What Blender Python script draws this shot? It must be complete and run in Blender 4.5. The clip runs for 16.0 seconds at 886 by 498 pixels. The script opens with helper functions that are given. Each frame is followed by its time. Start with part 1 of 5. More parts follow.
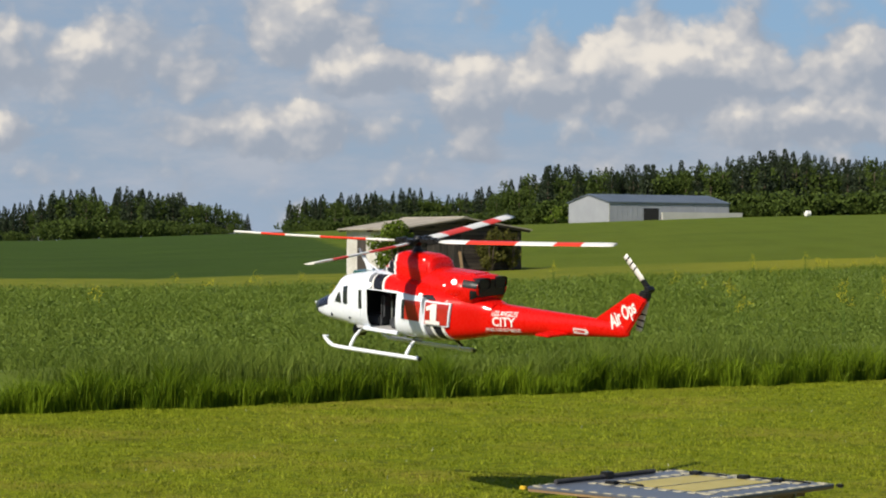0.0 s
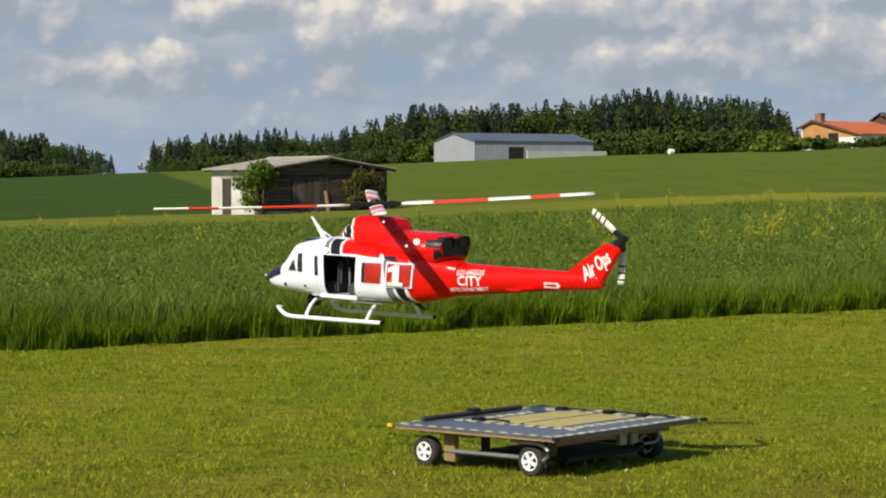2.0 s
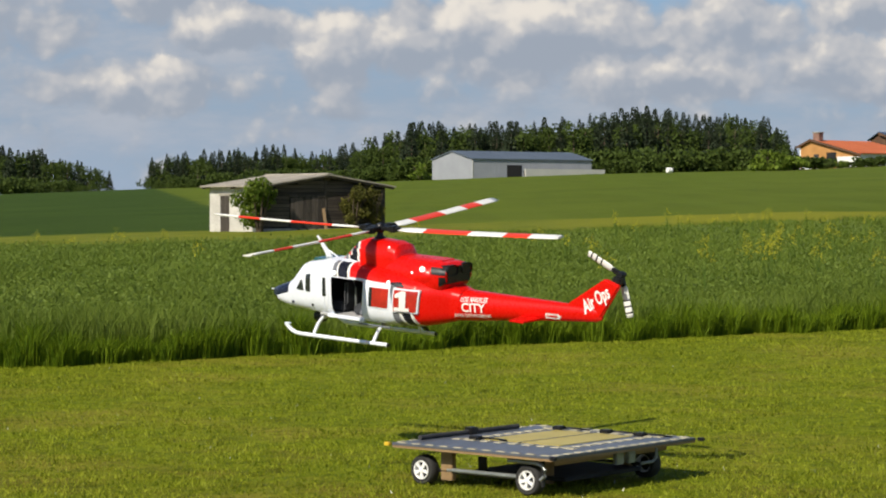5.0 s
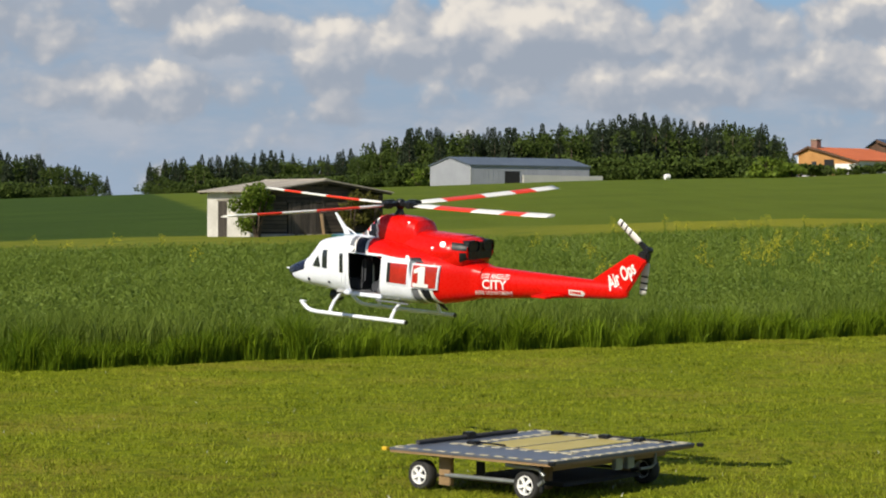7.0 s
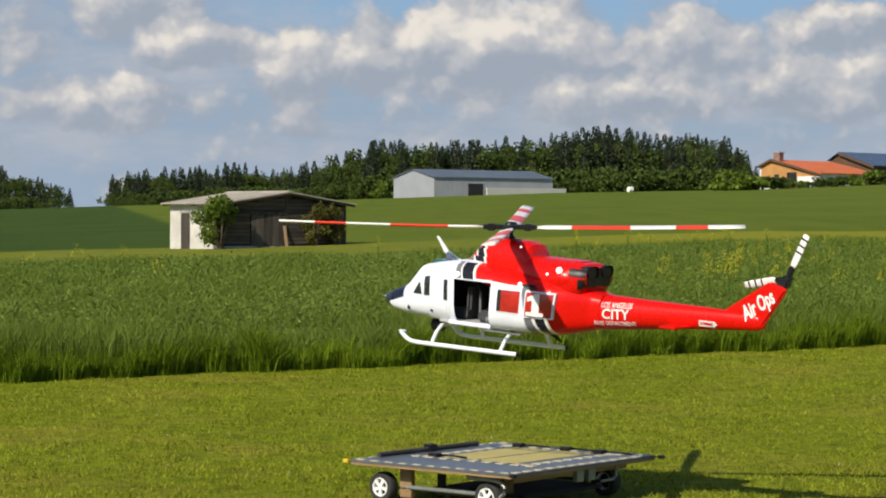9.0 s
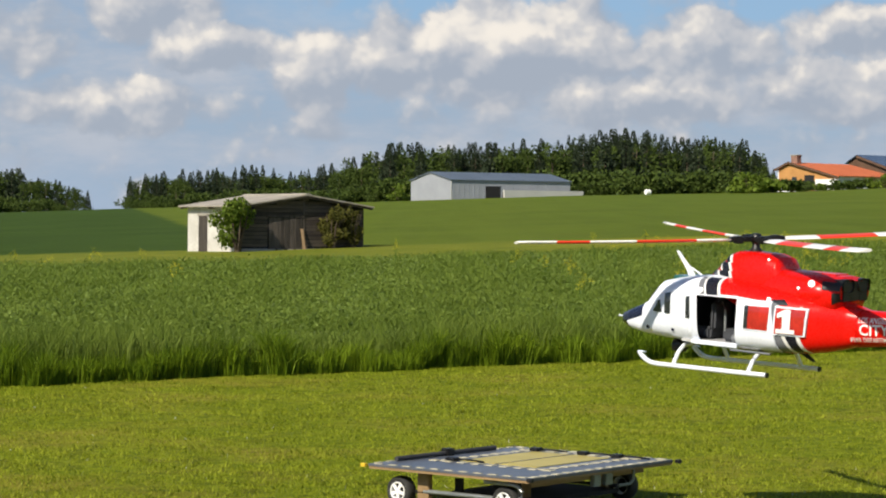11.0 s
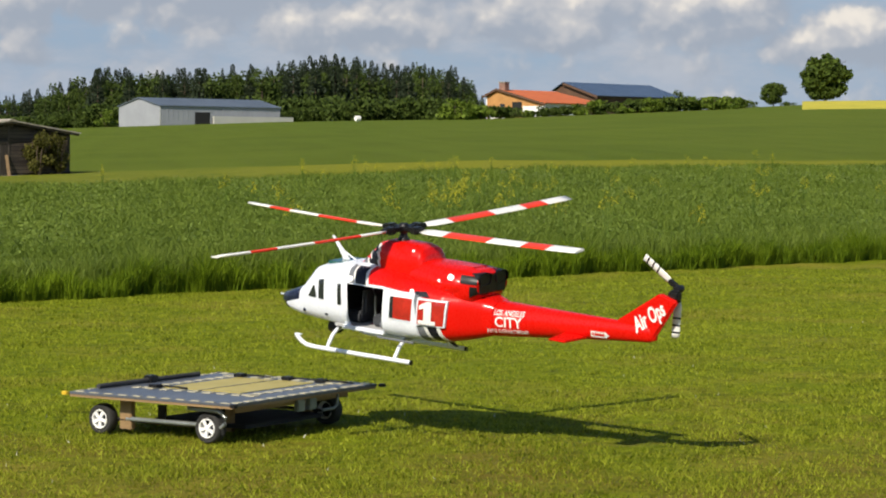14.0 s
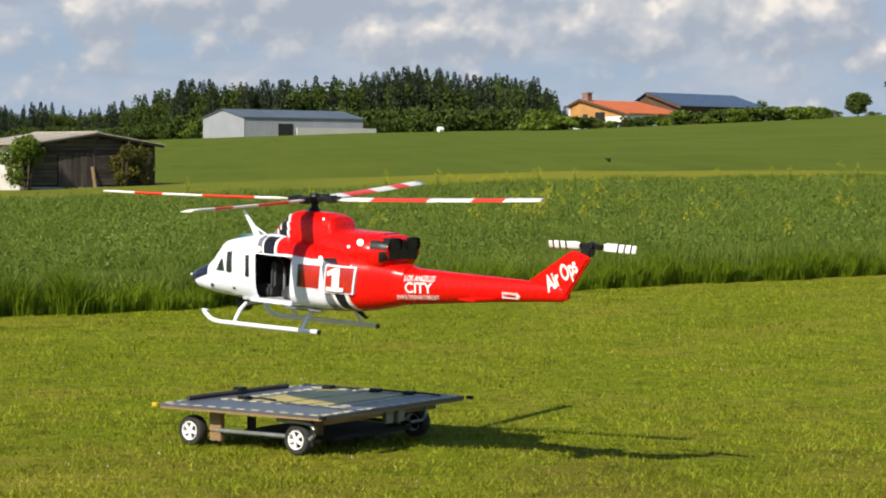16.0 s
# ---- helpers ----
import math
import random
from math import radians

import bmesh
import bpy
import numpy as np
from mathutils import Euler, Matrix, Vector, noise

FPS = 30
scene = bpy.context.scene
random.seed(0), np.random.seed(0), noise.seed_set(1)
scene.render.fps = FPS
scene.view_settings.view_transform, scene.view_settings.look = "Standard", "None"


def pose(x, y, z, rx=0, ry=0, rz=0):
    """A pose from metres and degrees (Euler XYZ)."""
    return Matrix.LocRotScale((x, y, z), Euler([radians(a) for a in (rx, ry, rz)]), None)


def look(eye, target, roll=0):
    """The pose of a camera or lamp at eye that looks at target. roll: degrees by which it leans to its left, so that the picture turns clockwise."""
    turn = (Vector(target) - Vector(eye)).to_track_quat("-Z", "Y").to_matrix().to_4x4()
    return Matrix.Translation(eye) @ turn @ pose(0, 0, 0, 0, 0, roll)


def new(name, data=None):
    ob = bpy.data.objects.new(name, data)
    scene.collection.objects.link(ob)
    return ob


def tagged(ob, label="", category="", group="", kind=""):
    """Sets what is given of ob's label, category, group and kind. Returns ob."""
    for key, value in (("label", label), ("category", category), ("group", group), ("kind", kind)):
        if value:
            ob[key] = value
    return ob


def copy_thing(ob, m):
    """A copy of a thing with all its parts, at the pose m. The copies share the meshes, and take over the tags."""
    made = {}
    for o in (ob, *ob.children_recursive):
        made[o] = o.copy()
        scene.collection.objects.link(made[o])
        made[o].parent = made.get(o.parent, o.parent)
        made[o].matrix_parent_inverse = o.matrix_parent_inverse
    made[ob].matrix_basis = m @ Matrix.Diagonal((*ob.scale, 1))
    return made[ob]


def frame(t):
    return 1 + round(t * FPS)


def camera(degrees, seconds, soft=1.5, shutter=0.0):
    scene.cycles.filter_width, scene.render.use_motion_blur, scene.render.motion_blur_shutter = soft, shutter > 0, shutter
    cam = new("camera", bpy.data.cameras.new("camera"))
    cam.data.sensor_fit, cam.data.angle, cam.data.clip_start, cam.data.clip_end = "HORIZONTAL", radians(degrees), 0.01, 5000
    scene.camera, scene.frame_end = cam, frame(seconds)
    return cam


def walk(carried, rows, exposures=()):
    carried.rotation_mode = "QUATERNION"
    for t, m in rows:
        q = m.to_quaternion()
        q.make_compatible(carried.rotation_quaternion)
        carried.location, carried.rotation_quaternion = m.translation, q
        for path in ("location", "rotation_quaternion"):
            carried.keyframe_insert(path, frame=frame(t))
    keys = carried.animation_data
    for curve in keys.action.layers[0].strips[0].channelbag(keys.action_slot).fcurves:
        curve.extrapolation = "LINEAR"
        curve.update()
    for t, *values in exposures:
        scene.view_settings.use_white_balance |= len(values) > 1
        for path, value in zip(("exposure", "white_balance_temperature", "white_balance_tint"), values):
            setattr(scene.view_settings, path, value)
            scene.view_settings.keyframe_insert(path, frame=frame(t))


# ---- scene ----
# camera: t, x, y, z, heading, tilt, lean (degrees)
PATH = (
    (0, -0.008, -0.036, 1.707, 3.514, -0.077, -0.17),
    (0.5, -0.022, -0.030, 1.698, 2.977, -0.212, 0.03),
    (1, 0.002, -0.015, 1.685, 1.615, -0.567, -0.08),
    (1.5, -0.003, -0.015, 1.696, 0.216, -0.753, 0.24),
    (2, -0.010, -0.047, 1.700, 0.153, -1.595, 0.12),
    (2.5, 0.002, -0.045, 1.699, -0.092, -1.750, 0.31),
    (3, -0.011, -0.038, 1.701, -0.181, -1.635, 0.23),
    (3.5, -0.000, -0.000, 1.700, 0.000, -1.641, 0.00),
    (4, -0.019, -0.046, 1.705, 0.181, -1.554, -0.16),
    (4.2, -0.011, -0.046, 1.706, 0.186, -1.468, -0.15),
    (6.3, -0.008, 0.017, 1.694, -0.047, -0.917, 0.00),
    (6.5, -0.005, 0.031, 1.689, 0.049, -0.999, -0.08),
    (7, -0.015, 0.026, 1.690, 0.041, -0.998, -0.26),
    (7.5, -0.011, 0.022, 1.693, 0.301, -0.655, -0.30),
    (8, 0.001, 0.032, 1.692, 0.346, -0.470, -0.22),
    (8.5, 0.016, 0.026, 1.696, -0.825, -0.568, -0.24),
    (9, -0.002, 0.032, 1.689, -0.872, -0.686, -0.32),
    (9.5, -0.005, 0.025, 1.689, -0.607, -0.728, -0.51),
    (11.8, -0.001, -0.005, 1.707, -0.403, -0.583, -0.31),
    (12, 0.022, -0.006, 1.696, -1.115, -0.753, -0.24),
    (12.5, 0.064, 0.047, 1.679, -4.447, -1.377, -0.32),
    (13, 0.059, 0.042, 1.690, -8.084, -2.603, -0.42),
    (13.5, 0.039, 0.053, 1.692, -8.583, -2.714, -0.56),
    (14, 0.041, 0.032, 1.693, -7.692, -2.423, -0.35),
    (14.5, 0.028, 0.029, 1.691, -7.260, -3.059, -0.41),
    (15, 0.031, 0.024, 1.698, -6.348, -3.122, -0.10),
    (15.5, 0.025, 0.037, 1.698, -5.981, -2.625, -0.06),
    (16, 0.007, 0.001, 1.705, -5.618, -2.165, -0.23),
)


def camera_pose(x, y, z, heading, tilt, lean):
    h, p = radians(heading), radians(tilt)
    way = Vector((-math.sin(h) * math.cos(p), math.cos(h) * math.cos(p), math.sin(p)))
    eye = Vector((x, y, z))
    return look(eye, eye + way, -lean)


cam = camera(21.92, 16.0, soft=2.0)
walk(cam, [(row[0], camera_pose(*row[1:])) for row in PATH], exposures=((0.0, 0.10), (9.5, 0.12), (12.5, 0.40), (13.5, 0.22), (14.5, 0.18), (16.0, 0.32)))

# ---- light ----
SUN_WAY = Vector((0.76, 1.03, -1.0)).normalized()
sun_data = bpy.data.lights.new("sun", "SUN")
sun_data.energy, sun_data.angle, sun_data.color = 5.0, radians(0.53), (1.0, 0.91, 0.76)
sun = new("sun", sun_data)
sun.matrix_world = look((0, 0, 30), Vector((0, 0, 30)) + SUN_WAY)

# ---- sky: blue Nishita sky with banks of fair-weather cumulus ----
world = bpy.data.worlds.new("sky")
scene.world = world
world.use_nodes = True
wn, wl = world.node_tree.nodes, world.node_tree.links


def wmath(op, a, b=None, c=None, clamp=False):
    n = wn.new("ShaderNodeMath")
    n.operation, n.use_clamp = op, clamp
    for i, v in enumerate((a, b, c)):
        if v is None:
            continue
        if isinstance(v, (int, float)):
            n.inputs[i].default_value = v
        else:
            wl.new(v, n.inputs[i])
    return n.outputs[0]


def wsmooth(value, lo, hi):
    n = wn.new("ShaderNodeMapRange")
    n.interpolation_type = "SMOOTHSTEP"
    wl.new(value, n.inputs[0])
    n.inputs[1].default_value, n.inputs[2].default_value = lo, hi
    return n.outputs[0]


def wnoise(vector, scale, detail=6.0, rough=0.55):
    n = wn.new("ShaderNodeTexNoise")
    n.noise_dimensions = "3D"
    wl.new(vector, n.inputs["Vector"])
    n.inputs["Scale"].default_value, n.inputs["Detail"].default_value = scale, detail
    n.inputs["Roughness"].default_value = rough
    return n.outputs[0]


def wmix(fac, a, b):
    n = wn.new("ShaderNodeMix")
    n.data_type = "RGBA"
    wl.new(fac, n.inputs[0])
    for socket, v in ((n.inputs[6], a), (n.inputs[7], b)):
        if isinstance(v, tuple):
            socket.default_value = (*v, 1)
        else:
            wl.new(v, socket)
    return n.outputs[2]


def wvec(x, y, z):
    n = wn.new("ShaderNodeCombineXYZ")
    for i, v in enumerate((x, y, z)):
        if isinstance(v, (int, float)):
            n.inputs[i].default_value = v
        else:
            wl.new(v, n.inputs[i])
    return n.outputs[0]


sky = wn.new("ShaderNodeTexSky")
sky.sky_type, sky.sun_disc = "NISHITA", False
sky.sun_elevation, sky.sun_rotation = radians(38.0), math.atan2(-0.76, -1.03)
sky.air_density, sky.dust_density, sky.ozone_density = 1.0, 0.6, 2.5
coord = wn.new("ShaderNodeTexCoord")
split = wn.new("ShaderNodeSeparateXYZ")
wl.new(coord.outputs["Generated"], split.inputs[0])
depth = wmath("ADD", wmath("ABSOLUTE", split.outputs[1]), 0.04)
# sky plane: a = to the side, b = up, in hundredths of the distance
a0 = wmath("MULTIPLY", wmath("DIVIDE", split.outputs[0], depth), 100.0)
b0 = wmath("MULTIPLY", wmath("DIVIDE", split.outputs[2], depth), 100.0)
flat_at = wvec(a0, b0, split.outputs[1])
wa = wmath("SUBTRACT", wnoise(flat_at, 0.45, 5.0, 0.6), 0.5)
wb = wmath("SUBTRACT", wnoise(wvec(b0, a0, 3.7), 0.45, 5.0, 0.6), 0.5)
a1 = wmath("MULTIPLY_ADD", wa, 2.0, a0)
b1 = wmath("MULTIPLY_ADD", wb, 1.5, b0)
a2 = wmath("MULTIPLY_ADD", wa, 0.9, a0)
b2 = wmath("MULTIPLY_ADD", wb, 0.8, b0)


def billows(x, y, scale, smooth):
    """Rounded heaps within heaps."""
    heap = None
    for size, share in ((scale * 0.8, 0.66), (scale * 2.1, 0.23), (scale * 5.1, 0.11)):
        n = wn.new("ShaderNodeTexVoronoi")
        n.feature = "SMOOTH_F1"
        wl.new(wvec(x, wmath("MULTIPLY", y, 1.15), 1.3), n.inputs["Vector"])
        n.inputs["Scale"].default_value, n.inputs["Smoothness"].default_value = size, smooth
        piece = wmath("MULTIPLY", n.outputs["Distance"], share)
        heap = piece if heap is None else wmath("ADD", heap, piece)
    return wmath("SUBTRACT", 1.0, heap)


# heaps: centre (side, up), half sizes, weight
HEAPS = (
    (2.7, 7.2, 3.0, 2.2, 1.25), (5.7, 7.7, 2.6, 1.9, 1.2), (-1.2, 6.9, 2.4, 1.5, 0.85), (-4.5, 6.4, 1.7, 1.8, 1.0),
    (-8.6, 7.3, 2.8, 0.9, 1.05), (-12.2, 9.3, 1.8, 1.8, 1.1), (-10.2, 8.9, 1.5, 1.1, 0.8), (-13.0, 4.9, 4.4, 1.1, 0.75),
    (-20.5, 7.8, 5.6, 1.7, 0.65), (-25.0, 4.8, 1.5, 0.8, 0.95), (11.5, 7.4, 2.8, 1.5, 1.0), (8.6, 5.2, 4.2, 1.0, 0.8),
    (17.1, 5.7, 3.2, 1.4, 1.0), (24.2, 6.2, 4.0, 1.6, 1.0), (18.0, 8.2, 2.8, 1.1, 1.05), (-4.5, 4.1, 1.2, 0.6, 0.5), (31.0, 5.0, 5.0, 1.3, 0.9),
    (-28.0, 8.0, 5.0, 2.0, 0.9),
)
bank = None
under = None
for ca, cb, ra, rb, weight in HEAPS:
    da = wmath("MULTIPLY", wmath("SUBTRACT", a1, ca), 0.80 / ra)
    db = wmath("MULTIPLY", wmath("SUBTRACT", b1, cb), 0.80 / rb)
    r2 = wmath("MULTIPLY_ADD", da, da, wmath("MULTIPLY", db, db))
    blob = wmath("MULTIPLY", wmath("SUBTRACT", 1.0, r2, clamp=True), weight)
    tilt = wmath("MULTIPLY", blob, wmath("MULTIPLY_ADD", da, -0.35, db))
    bank = blob if bank is None else wmath("MAXIMUM", bank, blob)
    under = tilt if under is None else wmath("ADD", under, tilt)
puffs = billows(a2, b2, 0.50, 0.35)
puffs_to_sun = billows(wmath("SUBTRACT", a2, 0.40), wmath("ADD", b2, 0.55), 0.50, 0.35)
relief = wmath("SUBTRACT", puffs, puffs_to_sun)
wisps = wmath("SUBTRACT", wnoise(wvec(a1, b1, 5.5), 0.9, 5.0, 0.6), 0.5)
body = wmath("ADD", wmath("SUBTRACT", bank, 0.06), wmath("MULTIPLY_ADD", wisps, 0.55, wmath("MULTIPLY", wmath("SUBTRACT", puffs, 0.50), 1.15)))
cover = wsmooth(body, -0.16, 0.42)
lit = wmath("ADD", wmath("MULTIPLY", relief, 1.15), wmath("MULTIPLY_ADD", under, 0.72, 0.40))
lit = wmath("ADD", lit, wmath("MULTIPLY", wmath("SUBTRACT", wmath("MINIMUM", body, 0.85), 0.45), 0.32))
lit = wsmooth(lit, 0.0, 1.15)
# thin grey veil between the banks, open towards the top on one side
veil_noise = wnoise(wvec(wmath("MULTIPLY", a0, 0.35), b0, 8.1), 0.45, 7.0, 0.6)
open_sky = wmath("MULTIPLY", wsmooth(b0, 6.0, 10.2), wsmooth(a0, -11.0, -2.0))
veil = wmath("SUBTRACT", wmath("MULTIPLY_ADD", wmath("SUBTRACT", veil_noise, 0.5), 1.6, 0.78), open_sky, clamp=True)
blue = wmix(wmath("ADD", 0.0, 0.72), sky.outputs[0], (2.3, 4.0, 6.4))
veil_colour = wmix(wsmooth(veil_noise, 0.32, 0.72), (3.4, 4.0, 5.0), (4.9, 5.2, 5.8))
low = wmix(wsmooth(b0, 0.0, 4.5), (3.9, 4.7, 6.0), veil_colour)
back = wmix(wmath("MULTIPLY", veil, 0.95), blue, low)
shade = wmix(wsmooth(lit, 0.0, 0.55), (3.7, 4.2, 5.0), (5.5, 5.6, 5.9))
cloud = wmix(wsmooth(lit, 0.45, 1.0), shade, (8.9, 8.3, 7.5))
seen = wmix(cover, back, cloud)
seen = wmix(wsmooth(b0, 14.0, 34.0), seen, sky.outputs[0])
below = wsmooth(b0, -1.0, 0.3)
seen = wmix(below, (1.2, 1.4, 0.9), seen)
wl.new(seen, wn["Background"].inputs[0])
wn["Background"].inputs[1].default_value = 0.086

# ---- materials ----
def mnode(m, kind, **inputs):
    n = m.node_tree.nodes.new(kind)
    for k, v in inputs.items():
        n.inputs[k.replace("_", " ")].default_value = v
    return n


def surface(name, dark, light, rough=0.6, metal=0.0, scale=8.0, fine=60.0, bump=0.15, bump_size=0.01, spread=0.6,
            island=0.0, per_object=0.0, coat=0.0, stretch=(1, 1, 1), spec=0.5):
    """A procedural surface: two colours mixed by coarse and fine noise, uneven gloss, fine relief."""
    m = bpy.data.materials.new(name)
    m.use_nodes = True
    N, L = m.node_tree.nodes, m.node_tree.links
    p = N["Principled BSDF"]
    tc = N.new("ShaderNodeTexCoord")
    mp = N.new("ShaderNodeMapping")
    mp.inputs["Scale"].default_value = stretch
    L.new(tc.outputs["Object"], mp.inputs[0])
    big = mnode(m, "ShaderNodeTexNoise", Scale=scale, Detail=4.0)
    small = mnode(m, "ShaderNodeTexNoise", Scale=fine, Detail=5.0, Roughness=0.65)
    L.new(mp.outputs[0], big.inputs["Vector"])
    L.new(mp.outputs[0], small.inputs["Vector"])
    add = N.new("ShaderNodeMath")
    add.operation = "ADD"
    L.new(big.outputs[0], add.inputs[0])
    L.new(small.outputs[0], add.inputs[1])
    last = add.outputs[0]
    for amount, kind, out in ((island, "ShaderNodeNewGeometry", "Random Per Island"), (per_object, "ShaderNodeObjectInfo", "Random")):
        if amount:
            src = N.new(kind)
            ma = N.new("ShaderNodeMath")
            ma.operation = "MULTIPLY_ADD"
            L.new(src.outputs[out], ma.inputs[0])
            ma.inputs[1].default_value = amount
            off = N.new("ShaderNodeMath")
            off.operation = "ADD"
            L.new(last, off.inputs[0])
            off.inputs[1].default_value = -amount / 2
            L.new(off.outputs[0], ma.inputs[2])
            last = ma.outputs[0]
    mr = mnode(m, "ShaderNodeMapRange")
    mr.inputs[1].default_value, mr.inputs[2].default_value = 1 - spread / 2, 1 + spread / 2
    L.new(last, mr.inputs[0])
    mix = N.new("ShaderNodeMix")
    mix.data_type = "RGBA"
    mix.inputs[6].default_value, mix.inputs[7].default_value = (*dark, 1), (*light, 1)
    L.new(mr.outputs[0], mix.inputs[0])
    L.new(mix.outputs[2], p.inputs["Base Color"])
    rr = mnode(m, "ShaderNodeMapRange")
    rr.inputs[3].default_value, rr.inputs[4].default_value = max(rough - 0.08, 0.03), min(rough + 0.08, 1)
    L.new(small.outputs[0], rr.inputs[0])
    L.new(rr.outputs[0], p.inputs["Roughness"])
    p.inputs["Metallic"].default_value = metal
    p.inputs["Coat Weight"].default_value = coat
    p.inputs["Coat Roughness"].default_value = 0.06
    p.inputs["Specular IOR Level"].default_value = spec
    if bump:
        bp = mnode(m, "ShaderNodeBump", Strength=bump, Distance=bump_size)
        L.new(small.outputs[0], bp.inputs["Height"])
        L.new(bp.outputs[0], p.inputs["Normal"])
    return m


def foliage(name, dark, light, island=0.9, clear=0.25):
    m = surface(name, dark, light, 0.55, scale=0.6, fine=3.0, bump=0, spread=1.1, island=island, spec=0.08)
    N, L = m.node_tree.nodes, m.node_tree.links
    p = N["Principled BSDF"]
    tr = N.new("ShaderNodeBsdfTranslucent")
    mx = N.new("ShaderNodeMixShader")
    mx.inputs[0].default_value = clear
    L.new(p.inputs["Base Color"].links[0].from_socket, tr.inputs[0])
    L.new(p.outputs[0], mx.inputs[1])
    L.new(tr.outputs[0], mx.inputs[2])
    L.new(mx.outputs[0], N["Material Output"].inputs[0])
    return m


def gloss_paint(name, c, rough=0.28):
    d = tuple(v * 0.88 for v in c)
    return surface(name, d, c, rough, scale=5, fine=90, bump=0.02, bump_size=0.001, coat=0.07, spec=0.28)


RED = gloss_paint("red_paint", (0.66, 0.006, 0.003))
# bluish tint put into the white to offset the warm sunlight
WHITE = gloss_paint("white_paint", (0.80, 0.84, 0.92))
NAVY = gloss_paint("navy_paint", (0.008, 0.012, 0.035))
STRIPE_GREY = gloss_paint("grey_stripe", (0.16, 0.17, 0.19))
STRIPE_BLACK = gloss_paint("black_stripe", (0.012, 0.013, 0.02))
BLADE_RED = gloss_paint("blade_red", (0.78, 0.05, 0.02), 0.35)
BLADE_WHITE = gloss_paint("blade_white", (0.84, 0.83, 0.80), 0.35)
PANE = surface("smoked_pane", (0.012, 0.016, 0.02), (0.03, 0.035, 0.04), 0.12, bump=0, coat=0.6)
PANE_RED = surface("red_pane", (0.30, 0.02, 0.015), (0.55, 0.03, 0.02), 0.12, scale=14, bump=0, coat=0.5)
BLACK_METAL = surface("black_metal", (0.010, 0.010, 0.011), (0.03, 0.03, 0.032), 0.4, 0.5, fine=80)
LINING = surface("cabin_lining", (0.010, 0.010, 0.012), (0.028, 0.028, 0.03), 0.8, fine=70)
CABIN_FLOOR = surface("cabin_floor", (0.35, 0.36, 0.37), (0.5, 0.5, 0.5), 0.5)
SEAT_CLOTH = surface("seat_cloth", (0.025, 0.027, 0.032), (0.06, 0.065, 0.075), 0.85, fine=120)
TYRE = surface("tyre_rubber", (0.012, 0.012, 0.012), (0.035, 0.034, 0.032), 0.75, fine=110, bump=0.3, bump_size=0.004)
RIM = surface("rim_plastic", (0.72, 0.72, 0.71), (0.85, 0.85, 0.84), 0.4)
DECK_GREY = surface("deck_paint", (0.075, 0.085, 0.105), (0.115, 0.125, 0.15), 0.38, scale=5, fine=60, bump=0.08, bump_size=0.003)
DECK_YELLOW = surface("yellow_deck_paint", (0.40, 0.32, 0.055), (0.52, 0.42, 0.10), 0.42, scale=6, fine=60, bump=0.08, bump_size=0.003)
DECK_CREAM = surface("cream_mark_paint", (0.42, 0.38, 0.24), (0.55, 0.50, 0.36), 0.5, scale=9)
TIP_YELLOW = surface("yellow_tip", (0.6, 0.40, 0.02), (0.75, 0.5, 0.04), 0.5)
PLY = surface("plywood", (0.20, 0.125, 0.055), (0.33, 0.22, 0.11), 0.7, scale=3, fine=25, stretch=(1, 1, 6))
PIPE_GREY = surface("galvanised_pipe", (0.22, 0.24, 0.24), (0.36, 0.38, 0.38), 0.4, 0.6, fine=80)
FOAM = surface("dark_foam_tube", (0.02, 0.02, 0.022), (0.05, 0.05, 0.052), 0.8, fine=90)

BOARD = surface("weathered_board", (0.026, 0.019, 0.015), (0.100, 0.078, 0.060), 0.85, scale=2.2, fine=14, bump=0.5, bump_size=0.02,
                per_object=0.5, stretch=(0.35, 0.35, 3))
DOOR_BOARD = surface("grey_door_board", (0.032, 0.026, 0.021), (0.10, 0.082, 0.068), 0.85, scale=2.0, fine=14, bump=0.5, bump_size=0.02,
                     per_object=0.5, stretch=(3, 3, 0.35))
PALE_BOARD = surface("pale_plank", (0.25, 0.16, 0.08), (0.4, 0.27, 0.15), 0.8, scale=3, fine=20)
PLASTER = surface("old_plaster", (0.42, 0.40, 0.36), (0.66, 0.64, 0.60), 0.85, scale=1.1, fine=9, bump=0.4, bump_size=0.02)
CEMENT_SHEET = surface("fibre_cement_sheet", (0.26, 0.23, 0.19), (0.44, 0.40, 0.33), 0.85, scale=1.4, fine=12, bump=0.4, bump_size=0.02, per_object=0.4)
STONE = surface("base_stone", (0.22, 0.20, 0.17), (0.42, 0.39, 0.34), 0.9, scale=2, fine=14, bump=0.5, bump_size=0.03)
HALL_METAL = surface("grey_sheet_metal", (0.27, 0.285, 0.32), (0.33, 0.345, 0.38), 0.5, scale=0.3, fine=2.0, bump=0, per_object=0.15)
HALL_PALE = surface("pale_sheet_metal", (0.45, 0.45, 0.42), (0.55, 0.54, 0.50), 0.5, scale=0.3, fine=2.0, bump=0)
HALL_ROOF = surface("grey_blue_roof", (0.085, 0.105, 0.135), (0.12, 0.145, 0.18), 0.45, scale=0.3, fine=2.0, bump=0, per_object=0.15)
# near-black fill: painted shade for openings, and backing behind board joints
DARK_GAP = surface("near_black_fill", (0.008, 0.008, 0.009), (0.016, 0.016, 0.017), 0.9, bump=0)
CLAY = surface("clay_tile_roof", (0.46, 0.105, 0.03), (0.62, 0.16, 0.05), 0.8, scale=0.4, fine=3.0, bump=0.3, bump_size=0.05, per_object=0.2)
